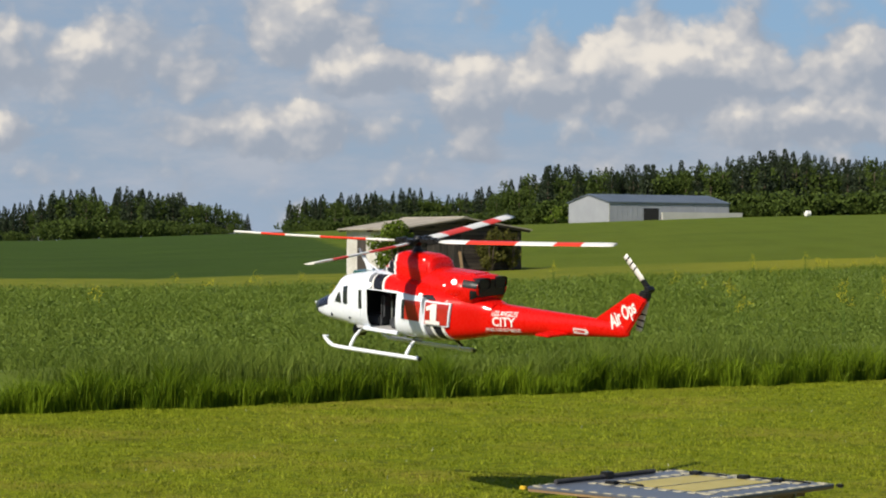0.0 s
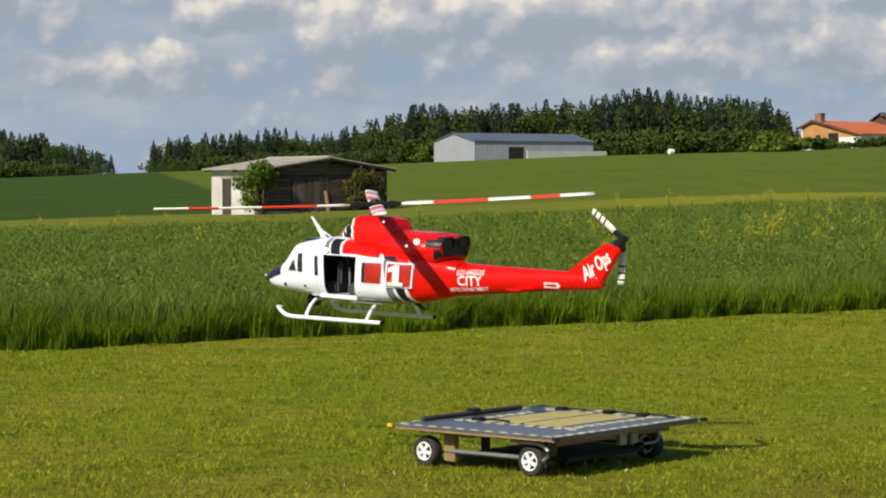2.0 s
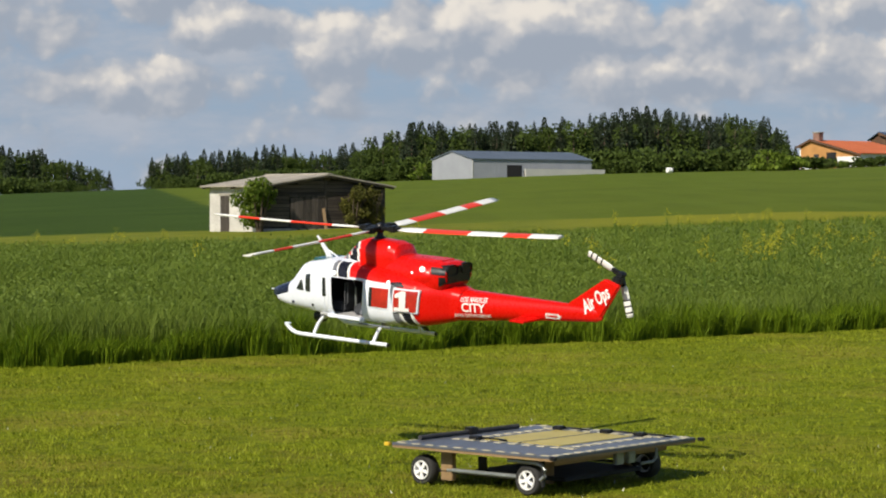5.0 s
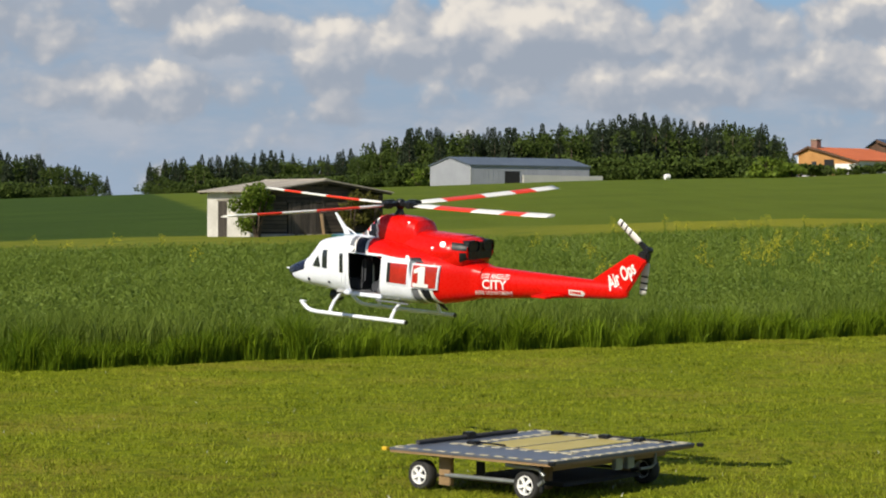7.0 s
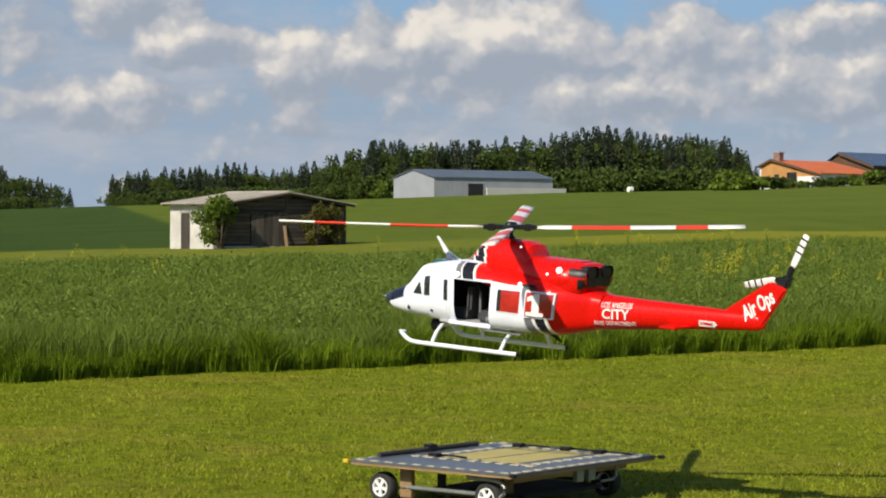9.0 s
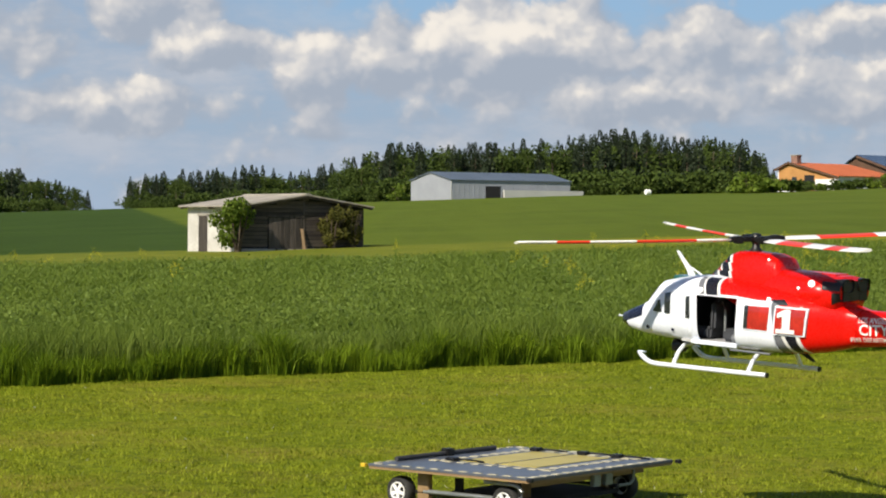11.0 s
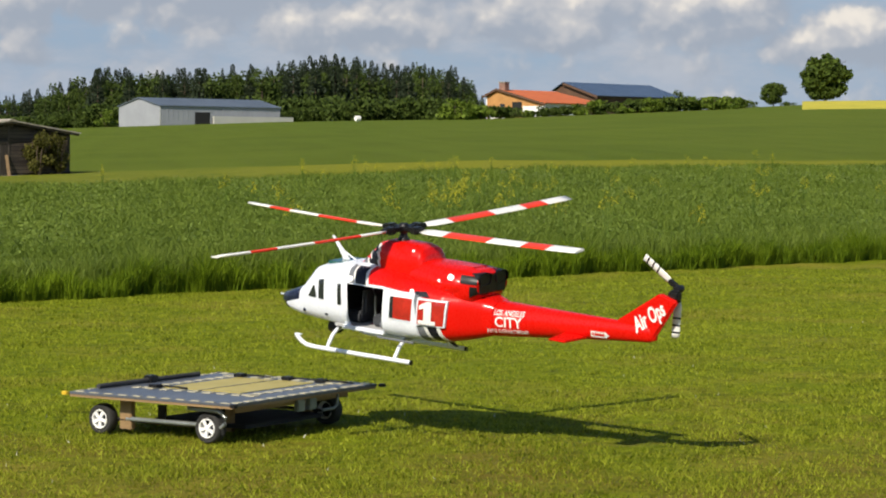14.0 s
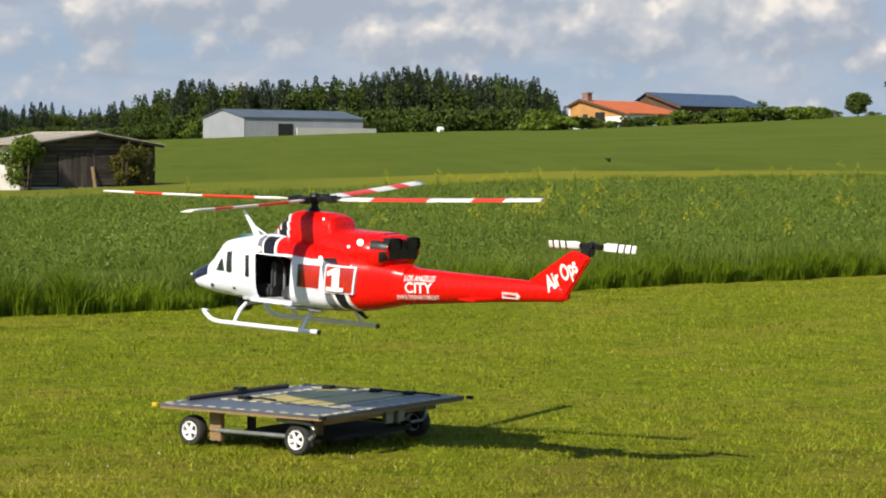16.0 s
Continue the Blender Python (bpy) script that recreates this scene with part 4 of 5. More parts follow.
def build_tail(thing):
    boom = part("tail_boom", BOOM.bm(60, 110), RED, thing, "red tapered tail boom", smooth=True)
    bm = prism_bm([(-1.49, -0.338), (-1.757, -0.152), (-1.868, -0.188), (-1.742, -0.392), (-1.705, -0.430), (-1.50, -0.440)], -0.016, 0.022)
    bmesh.ops.bevel(bm, geom=bm.edges[:], offset=0.010, segments=3, affect="EDGES")
    part("tail_fin", bm, RED, thing, "swept red tail fin", smooth=True)
    for s in (1, -1):
        bm = prism_bm([(-1.17, s * 0.05), (-1.20, s * 0.25), (-1.31, s * 0.25), (-1.33, s * 0.05)], -0.458, -0.446, (0, 1, 2))
        bmesh.ops.bevel(bm, geom=bm.edges[:], offset=0.004, segments=2, affect="EDGES")
        part("stabiliser", bm, RED, thing, "red horizontal stabiliser", smooth=True)
    flank = lambda x, z: max(BOOM.y(x, z), HULL.y(x, z) if x > -0.72 else 0)
    skin_letters("LOS ANGELES", 0.043, -0.828, -0.381, BLADE_WHITE, thing, flank, 0.005, turn=3, width=0.195, bold=0.012)
    skin_letters("CITY", 0.082, -0.826, -0.434, BLADE_WHITE, thing, flank, 0.005, turn=3, width=0.175, bold=0.02)
    skin_letters("FIRE DEPARTMENT", 0.034, -0.828, -0.485, BLADE_WHITE, thing, flank, 0.006, turn=4, width=0.262, bold=0.012)
    skin_letters("Air Ops", 0.118, -1.700, -0.293, BLADE_WHITE, thing, lambda x, z: max(0.022, BOOM.y(x, z) if -0.452 < z < -0.338 and x > -1.74 else 0), 0.004, turn=36, shear=0.3, width=0.225, bold=0.03)
    bm = bmesh.new()
    c = [(-1.352, -0.442), (-1.44, -0.442), (-1.44, -0.448), (-1.465, -0.425), (-1.44, -0.402), (-1.44, -0.408), (-1.352, -0.408)]
    bm.faces.new([bm.verts.new((x, BOOM.y(x, z) + 0.003, z)) for x, z in c])
    part("arrow_mark", bm, BLADE_WHITE, thing, "white arrow mark")
    for k in range(5):
        bm = bmesh.new()
        x0 = -1.362 - 0.016 * k
        c = [(x0, -0.433), (x0 - 0.010, -0.433), (x0 - 0.010, -0.417), (x0, -0.417)]
        bm.faces.new([bm.verts.new((x, BOOM.y(x, z) + 0.0045, z)) for x, z in c])
        part("arrow_bar", bm, RED, thing)
    bm = box_bm((-1.86, -0.055, -0.185), (-1.79, -0.005, -0.135), 0.01)
    part("tail_gearbox", bm, BLACK_METAL, thing, "black tail rotor gearbox", smooth=True)


def build_gear(thing):
    for s in (1, -1):
        bm = tube_bm([(0.572, s * 0.27, -0.672), (0.555, s * 0.27, -0.690), (0.525, s * 0.27, -0.712), (0.490, s * 0.27, -0.724), (0.44, s * 0.27, -0.728), (0.1, s * 0.27, -0.724), (-0.28, s * 0.27, -0.718)], 0.0135, 12)
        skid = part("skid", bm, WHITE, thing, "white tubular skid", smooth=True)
        box("skid_tip", (0.535, s * 0.27 - 0.014, -0.672), (0.582, s * 0.27 + 0.014, -0.664), WHITE, skid, bevel=0.003)
        part("end_cap", tube_bm([(-0.276, s * 0.27, -0.718), (-0.286, s * 0.27, -0.718)], 0.0142, 12), BLACK_METAL, skid)
    for x in (0.335, -0.16):
        bm = tube_bm([(x, 0.27, -0.722), (x, 0.262, -0.700), (x, 0.225, -0.650), (x, 0.18, -0.618), (x, 0.0, -0.605), (x, -0.18, -0.618), (x, -0.225, -0.650), (x, -0.262, -0.700), (x, -0.27, -0.722)], 0.012, 10)
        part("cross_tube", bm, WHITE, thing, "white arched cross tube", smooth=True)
    bm = lathe_bm([(0.0, -0.042), (0.036, -0.038), (0.044, 0.0), (0.036, 0.03), (0, 0.034)], 0, 20)
    bmesh.ops.translate(bm, verts=bm.verts, vec=(0.44, 0.07, -0.632))
    lightob = part("searchlight", bm, BLACK_METAL, thing, "black searchlight under the nose", smooth=True)
    part("bracket", box_bm((0.425, 0.055, -0.61), (0.455, 0.085, -0.58)), BLACK_METAL, lightob)
    # blade antenna on the roof, nose probe
    bm = prism_bm([(0.445, -0.236), (0.395, -0.236), (0.418, -0.205), (0.520, -0.098), (0.534, -0.101), (0.455, -0.205)], -0.006, 0.006)
    bmesh.ops.bevel(bm, geom=bm.edges[:], offset=0.002, segments=1, affect="EDGES")
    ant = part("wire_cutter", bm, WHITE, thing, "white upright wire cutter blade")
    part("strut", tube_bm([(0.43, 0, -0.19), (0.345, 0, -0.232)], 0.005, 6), WHITE, ant)
    part("nose_probe", tube_bm([(0.865, 0, -0.51), (0.925, 0, -0.505)], 0.005, 6), WHITE, thing)
    bm = prism_bm([(-0.30, -0.60), (-0.36, -0.60), (-0.42, -0.645), (-0.40, -0.648)], -0.004, 0.004)
    part("belly_antenna", bm, BLACK_METAL, thing)


def blade_bm(r0, r1, chord, thick, pitch, marks, axis_len=18):
    """A rotor blade along x with a rounded section; the material changes at the marks."""
    bm = bmesh.new()
    rs = sorted(set(list(np.linspace(r0, r1, axis_len)) + list(marks)))
    c, s = math.cos(radians(pitch)), math.sin(radians(pitch))
    shape = [(0.5, 0.0), (0.42, 0.4), (0.2, 0.5), (-0.2, 0.3), (-0.5, 0.06), (-0.5, -0.06), (-0.2, -0.3), (0.2, -0.5), (0.42, -0.4)]
    rings = []
    for r in rs:
        k = 0.55 if r <= r0 + 1e-6 else (0.9 if r >= r1 - 1e-6 else 1.0)
        cone = 0.02 * (r / r1) ** 2
        rings.append([bm.verts.new((r, (a * c * chord - b * s * thick) * k, (a * s * chord + b * c * thick) * k + cone * (r1 > 1))) for a, b in shape])
    n = len(shape)
    for i, (a, b) in enumerate(zip(rings, rings[1:])):
        mid = (rs[i] + rs[i + 1]) / 2
        slot = sum(mid > q for q in marks) % 2
        for k in range(n):
            f = bm.faces.new((a[k], a[(k + 1) % n], b[(k + 1) % n], b[k]))
            f.material_index = slot
            f.smooth = True
    bm.faces.new(rings[0])
    e = bm.faces.new(rings[-1][::-1])
    e.material_index = sum(r1 > q for q in marks) % 2
    return bm


def build_rotors(thing):
    bm = bmesh.new()
    lathe_bm([(0.0, 0.035), (0.02, 0.033), (0.032, 0.02), (0.034, -0.01), (0.02, -0.03), (0.0, -0.03)], 2, 20, bm)
    rotor = part("main_rotor", bm, BLACK_METAL, thing, "black four-armed rotor head", smooth=True)
    for k in range(4):
        q = pose(0, 0, 0, 0, 0, 90 * k)
        arm = part("rotor_arm", box_bm((0.02, -0.026, -0.012), (0.165, 0.026, 0.016), 0.006), BLACK_METAL, rotor, smooth=True)
        arm.matrix_local = q
        grip = part("blade_grip", box_bm((0.085, -0.034, -0.020), (0.135, 0.034, 0.022), 0.006), BLACK_METAL, rotor, smooth=True)
        grip.matrix_local = q
        me = bpy.data.meshes.new("rotor_blade")
        b = blade_bm(0.15, 1.40, 0.088, 0.017, 7, (0.37, 0.72, 0.99, 1.18))
        bmesh.ops.recalc_face_normals(b, faces=b.faces)
        b.to_mesh(me)
        b.free()
        blade = link_mesh("rotor_blade", me, [BLADE_WHITE, BLADE_RED], rotor, "red and white banded rotor blade")
        blade.matrix_local = q
    bm = lathe_bm([(0.0, -0.03), (0.02, -0.028), (0.024, 0.0), (0.02, 0.03), (0, 0.032)], 1, 16)
    tail = part("tail_rotor", bm, BLACK_METAL, thing, "black tail rotor hub", smooth=True)
    tail.matrix_local = pose(-1.822, -0.075, -0.132)
    pair = []
    for k in range(2):
        b = blade_bm(0.06, 0.270, 0.046, 0.009, 78, (0.155, 0.166, 0.195, 0.206, 0.235, 0.246), 8)
        old = set(b.faces)
        box_bm((0.01, -0.014, -0.014), (0.075, 0.014, 0.014), 0.004, b)
        for f in set(b.faces) - old:
            f.material_index = 2
        bmesh.ops.recalc_face_normals(b, faces=b.faces)
        me = bpy.data.meshes.new("tail_rotor_blade")
        b.to_mesh(me)
        b.free()
        pair.append(link_mesh("tail_rotor_blade", me, [BLADE_WHITE, STRIPE_BLACK, BLACK_METAL], tail, "white tail rotor blade with dark bands"))
    return rotor, pair


def build_helicopter():
    thing = tagged(new("model_helicopter"), "red and white model rescue helicopter hovering over the meadow", "helicopter")
    build_hull(thing)
    build_cowl(thing)
    build_tail(thing)
    build_gear(thing)
    return (thing, *build_rotors(thing))


helicopter, main_rotor, tail_blades = build_helicopter()

# ---- landing cart ----
def wheel_mesh():
    tyre = lathe_bm([(0.055, -0.036), (0.080, -0.038), (0.089, -0.030), (0.092, -0.012), (0.092, 0.012), (0.089, 0.030), (0.080, 0.038), (0.055, 0.036)], 1, 36, caps=False)
    return tyre


def build_wheel(cart, u, v, face):
    tyre = part("wheel", wheel_mesh(), TYRE, cart, "black rubber wheel with a white rim", smooth=True)
    tyre.matrix_local = pose(u, v, 0.091, 0, 17 * u + 9 * v * 10, 0 if face < 0 else 180)
    dish = part("rim", lathe_bm([(0.058, -0.037), (0.056, -0.041), (0.050, -0.040), (0.046, -0.030), (0.046, 0.03), (0.055, 0.036)], 1, 32, caps=False), RIM, tyre, "white plastic rim", smooth=True)
    part("rim_back", lathe_bm([(0, -0.012), (0.046, -0.012), (0.046, 0.0), (0, 0.0)], 1, 24), BLACK_METAL, tyre)
    part("hub_cap", lathe_bm([(0, -0.044), (0.012, -0.043), (0.018, -0.036), (0.018, -0.02)], 1, 20), RIM, tyre, smooth=True)
    for k in range(5):
        a = 2 * math.pi * k / 5
        bm = prism_bm([(0.012, -0.0080), (0.048, -0.0110), (0.048, 0.0110), (0.012, 0.0080)], -0.040, -0.030, (0, 2, 1))
        bmesh.ops.rotate(bm, verts=bm.verts, cent=(0, 0, 0), matrix=Matrix.Rotation(a, 3, "Y"))
        part("spoke", bm, RIM, tyre)


def build_cart():
    cart = new("landing_cart")
    U, V, top = 1.24, 1.45, 0.252
    bm = box_bm((0, 0, top - 0.016), (U, V, top), 0.003)
    deck = part("deck_board", bm, DECK_GREY, cart, "grey painted plywood deck", smooth=True)
    part("ply_edge", box_bm((0.004, 0.004, top - 0.030), (U - 0.004, V - 0.004, top - 0.0165)), PLY, cart, "bare plywood underlay")
    y0, y1, x0, x1 = 0.34 * V, 0.86 * V, 0.25 * U, 0.73 * U
    mid = (x0 + x1) / 2
    for a, b in ((x0, mid - 0.008), (mid + 0.008, x1)):
        part("yellow_field", box_bm((a, y0, top), (b, y1, top + 0.003)), DECK_YELLOW, deck, "yellow painted landing field")
    part("centre_line", box_bm((mid - 0.007, y0 - 0.02, top), (mid + 0.007, y1 + 0.02, top + 0.0045)), STRIPE_BLACK, deck)
    # cream tooth marks round the yellow field and along the rim
    def teeth(ax, fixed, lo, hi, n, size, shift=0.0):
        for k in range(n):
            c = lo + (hi - lo) * (k + 0.5) / n
            half = (hi - lo) / n * 0.27
            if ax == 0:
                b = box_bm((c - half, fixed - size, top), (c + half, fixed + size, top + 0.0035))
            else:
                b = box_bm((fixed - size, c - half, top), (fixed + size, c + half, top + 0.0035))
            part("tooth_mark", b, DECK_CREAM, deck)
    teeth(0, 0.020, 0.02, U - 0.02, 11, 0.012)
    teeth(0, V - 0.028, 0.02, U - 0.02, 11, 0.020)
    teeth(1, 0.02, 0.02, V - 0.02, 13, 0.012)
    teeth(1, U - 0.03, 0.02, V - 0.02, 13, 0.022)
    teeth(0, y0 - 0.075, 0.13, U - 0.13, 9, 0.030)
    teeth(0, y1 + 0.075, 0.13, U - 0.13, 9, 0.030)
    teeth(1, x0 - 0.085, y0 - 0.1, y1 + 0.1, 9, 0.030)
    teeth(1, x1 + 0.10, y0 - 0.1, y1 + 0.1, 9, 0.030)
    for u, v in ((x0 - 0.02, y0 - 0.04), (x0 - 0.02, y1 + 0.05), (mid + 0.05, y1 + 0.06), (x1 + 0.02, y1 + 0.05)):
        pad = part("skid_stop", box_bm((u - 0.035, v - 0.03, top), (u + 0.035, v + 0.03, top + 0.024), 0.005), BLACK_METAL, cart, "black skid stop block", smooth=True)
        part("strap", tube_bm([(u, v + 0.03, top + 0.012), (u + 0.10, v + 0.05, top + 0.010), (u + 0.22, v + 0.03, top + 0.008)], 0.006, 6), BLACK_METAL, pad, smooth=True)
    for v0, v1 in ((0.20, 0.66), (0.71, 1.17)):
        part("foam_tube", tube_bm([(0.055, v0, top + 0.016), (0.055, v1, top + 0.016)], 0.015, 12), FOAM, cart, "dark foam tube along the deck", smooth=True)
    part("tube_clamp", box_bm((0.025, 0.66, top), (0.085, 0.73, top + 0.046), 0.005), BLACK_METAL, cart)
    for u, v, m in ((-0.02, -0.012, TIP_YELLOW), (U + 0.006, -0.012, BLACK_METAL), (-0.012, V + 0.012, BLACK_METAL), (U + 0.03, V + 0.012, BLACK_METAL)):
        part("corner_cap", box_bm((u - 0.02, v - 0.015, top - 0.02), (u + 0.02, v + 0.015, top + 0.002), 0.004), m, cart, "corner buffer cap", smooth=True)
    # frame, legs, axles, pipes
    for v in (0.16, 1.24):
        part("cross_beam", box_bm((0.30, v + 0.21 - 0.34 * v, 0.180), (1.10, v + 0.26 - 0.34 * v, top - 0.031), 0.004), PLY, cart, "plywood cross beam", smooth=True)
        part("axle", tube_bm([(0.12, v - 0.03, 0.091), (1.06, v - 0.03, 0.091)], 0.011, 10), BLACK_METAL, cart, smooth=True)
    for u in (0.30, 1.08):
        part("side_beam", box_bm((u - 0.025, 0.26, 0.185), (u + 0.025, 1.32, top - 0.031), 0.004), PLY, cart, "plywood side beam", smooth=True)
    for u, v in ((0.335, 0.14), (0.335, 1.20), (0.88, 0.40), (0.88, 1.20)):
        part("wooden_leg", box_bm((u - 0.045, v - 0.02, 0.035), (u + 0.045, v + 0.02, top - 0.031), 0.004), PLY, cart, "plywood leg", smooth=True)
    part("apron_board", box_bm((U - 0.13, 0.16, 0.178), (U - 0.115, 1.30, top - 0.031), 0.002), PLY, cart, "plywood apron board")
    part("draw_pipe", tube_bm([(0.34, 0.13, 0.098), (0.94, 0.13, 0.100)], 0.014, 10), PIPE_GREY, cart, "grey steel pipe", smooth=True)
    part("bent_pipe", tube_bm([(0.85, 0.07, 0.200), (1.05, 0.07, 0.198), (1.10, 0.07, 0.188), (1.125, 0.07, 0.160), (1.12, 0.07, 0.125), (1.09, 0.07, 0.100)], 0.012, 10), PIPE_GREY, cart, "bent grey steel pipe", smooth=True)
    part("bent_pipe", tube_bm([(1.13, 1.02, 0.120), (1.13, 1.14, 0.122), (1.13, 1.18, 0.145), (1.13, 1.18, 0.215)], 0.010, 10), PIPE_GREY, cart, smooth=True)
    for v in (0.78, 0.90):
        part("battery_box", box_bm((1.118, v - 0.04, 0.135), (1.15, v + 0.04, 0.205), 0.006), PIPE_GREY, cart, "pale grey box under the deck", smooth=True)
    part("drop_rod", tube_bm([(1.10, 0.08, 0.06), (1.10, 0.08, 0.222)], 0.012, 8), BLACK_METAL, cart, smooth=True)
    # added dark slab on brackets, deepens the shade below the deck
    part("dark_under_slab", box_bm((0.36, 0.36, 0.060), (1.05, 1.14, 0.085), 0.004), LINING, cart, "dark slab added to deepen the shade under the deck", smooth=True)
    for v in (0.35, 1.15):
        part("slab_bracket", box_bm((0.40, v - 0.006, 0.06), (0.46, v + 0.006, 0.166)), LINING, cart)
    for u in (0.18, 0.99):
        build_wheel(cart, u, 0.105, -1)
        build_wheel(cart, u, 1.275, 1)
    cart.matrix_world = pose(-0.345, 13.83, 0, 0, 0, -40.1)
    return tagged(cart, "low wheeled landing cart with a grey and yellow painted deck", "cart")


build_cart()

# ---- foliage builders ----
def leaf_cloud(centres, radii, count, size, squash=1.0, hollow=0.55):
    """Small tilted leaf clumps strewn through ellipsoids; more of them near the surface."""
    k = rng.integers(0, len(centres), count)
    d = rng.normal(0, 1, (count, 3))
    d /= np.linalg.norm(d, axis=1)[:, None]
    r = (hollow + (1 - hollow) * rng.random(count)) * rng.uniform(0.85, 1.1, count)
    c = np.asarray(centres)[k] + d * r[:, None] * np.asarray(radii)[k]
    return leaf_quads(c, d, size * rng.uniform(0.5, 1.3, count), squash)


def conifer_arrays(x, y, z, h, r, n):
    """A spruce: rings of drooping, ragged branch clumps round a thin stem."""
    s = rng.random(n) ** 0.75
    a = rng.uniform(0, 6.283, n)
    reach = r * (1 - s) ** 0.85 * rng.uniform(0.45, 1.1, n) * (0.8 + 0.2 * np.sin(s * 40)) + 0.05 * r
    c = np.stack([x + reach * np.cos(a), y + reach * np.sin(a), z + h * (0.06 + 0.94 * s) - reach * 0.25], 1)
    out = np.stack([np.cos(a), np.sin(a), -0.4 * np.ones(n)], 1)
    size = (0.19 * r * (1 - s) + 0.05 * r) * rng.uniform(0.6, 1.3, n)
    return leaf_quads(c, out, size, 0.6)


def broad_arrays(x, y, z, h, r, n):
    m = 9
    cs = np.stack([x + rng.normal(0, 0.42 * r, m), y + rng.normal(0, 0.42 * r, m), z + h * rng.uniform(0.38, 0.84, m)], 1)
    rs = np.stack([r * rng.uniform(0.4, 0.65, m)] * 2 + [h * rng.uniform(0.14, 0.24, m)], 1)
    return leaf_cloud(cs, rs, n, 0.095 * r)


def joined(name, lots, material, label, category):
    Vs, Fs, o = [], [], 0
    for V, Q in lots:
        Vs.append(V)
        Fs.append(Q + o)
        o += len(V)
    return tagged(soup(name, np.concatenate(Vs), np.concatenate(Fs), material), label, category, kind="stuff")


def side_at(s, y):
    return s / F_SPREAD * y


def wood(s_list, tops, s0, s1, count, name, dark_share, depth=(600, 700)):
    spruces, leafy, stems = [], [], []
    for k in range(count):
        s = s0 + (s1 - s0) * (k + rng.random()) / count
        y = rng.uniform(*depth)
        x = side_at(s, y)
        up = np.interp(s, s_list, tops) - abs(rng.normal(0, 9)) + 9
        z = gz(x, y)
        h = 1.7 + up / F_SPREAD * y - z
        if h < 3:
            continue
        if rng.random() < dark_share:
            spruces.append(conifer_arrays(x, y, z, h, h * rng.uniform(0.19, 0.30), 950))
        else:
            leafy.append(broad_arrays(x, y, z, h * rng.uniform(0.8, 0.97), h * rng.uniform(0.22, 0.32), 800))
        stems.append((x, y, z, h))
    # lower, lighter growth along the edge
    for k in range(int(count * 0.9)):
        s = s0 + (s1 - s0) * rng.random()
        y = depth[0] - rng.uniform(5, 18)
        x = side_at(s, y)
        z = gz(x, y)
        up = np.interp(s, s_list, tops)
        h = max(1.7 + up / F_SPREAD * y - z, 2) * rng.uniform(0.22, 0.62)
        leafy.append(broad_arrays(x, y, z - 0.3 * h, h * 1.1, h * rng.uniform(0.5, 0.8), 420))
    joined(name + "_spruces", spruces, CONIFER, "far dark spruce wood beyond the fields", "woods")
    joined(name + "_broadleaves", leafy, BROADLEAF, "lighter broadleaf trees along the far wood's edge", "woods")
    bm = bmesh.new()
    for x, y, z, h in stems:
        tube_bm([(x, y, z - 0.5), (x, y, z + h * 0.75)], [0.02 * h, 0.006 * h], 5, bm)
    tagged(part(name + "_trunks", bm, BARK), "tree trunks in the shade of the far wood", "woods", kind="stuff")


wood([-534, -522, -494, -454, -384, -304, -224, -144, -94, -44, 16, 66, 166, 266, 336, 396, 446, 509, 561, 591, 620],
     [60, 74, 79, 85, 90, 97, 91, 101, 128, 138, 139, 136, 144, 153, 166, 162, 150, 153, 150, 122, 98], -530, 618, 215, "main_wood", 0.6)
wood([-1070, -1032, -972, -932, -832, -752, -712, -652, -592], [55, 62, 85, 93, 99, 92, 87, 66, 50], -1075, -596, 78, "small_wood", 0.6)


def broad_tree(x, y, h, r, leaves, label, material=FIELD_TREE, group="", trunk=0.14):
    tree = new("tree")
    bm = bmesh.new()
    tube_bm([(0, 0, -0.4), (0, 0, h * trunk), (0.02 * h, 0, h * 0.6)], [0.035 * h, 0.026 * h, 0.010 * h], 8, bm)
    for k in range(6):
        a = k * 1.05 + rng.random()
        tube_bm([(0, 0, h * (trunk + 0.03 * k)), (0.45 * r * math.cos(a), 0.45 * r * math.sin(a), h * (0.48 + 0.05 * k)), (0.75 * r * math.cos(a), 0.75 * r * math.sin(a), h * (0.6 + 0.04 * k))], [0.014 * h, 0.009 * h, 0.004 * h], 6, bm)
    part("trunk", bm, BARK, tree)
    m = 60
    d = rng.normal(0, 1, (m, 3))
    d = d / np.linalg.norm(d, axis=1)[:, None] * rng.random((m, 1)) ** 0.4
    cs = np.stack([d[:, 0] * 0.78 * r, d[:, 1] * 0.78 * r, h * (0.50 + 0.37 * d[:, 2])], 1)
    rs = np.stack([r * rng.uniform(0.22, 0.36, m)] * 2 + [h * rng.uniform(0.09, 0.14, m)], 1)
    V, Q = leaf_cloud(cs, rs, leaves, 0.075 * r)
    soup("crown", V, Q, material, tree, "dense green crown of leaves")
    tree.matrix_world = pose(x, y, gz(x, y))
    return tagged(tree, label, "tree", group)


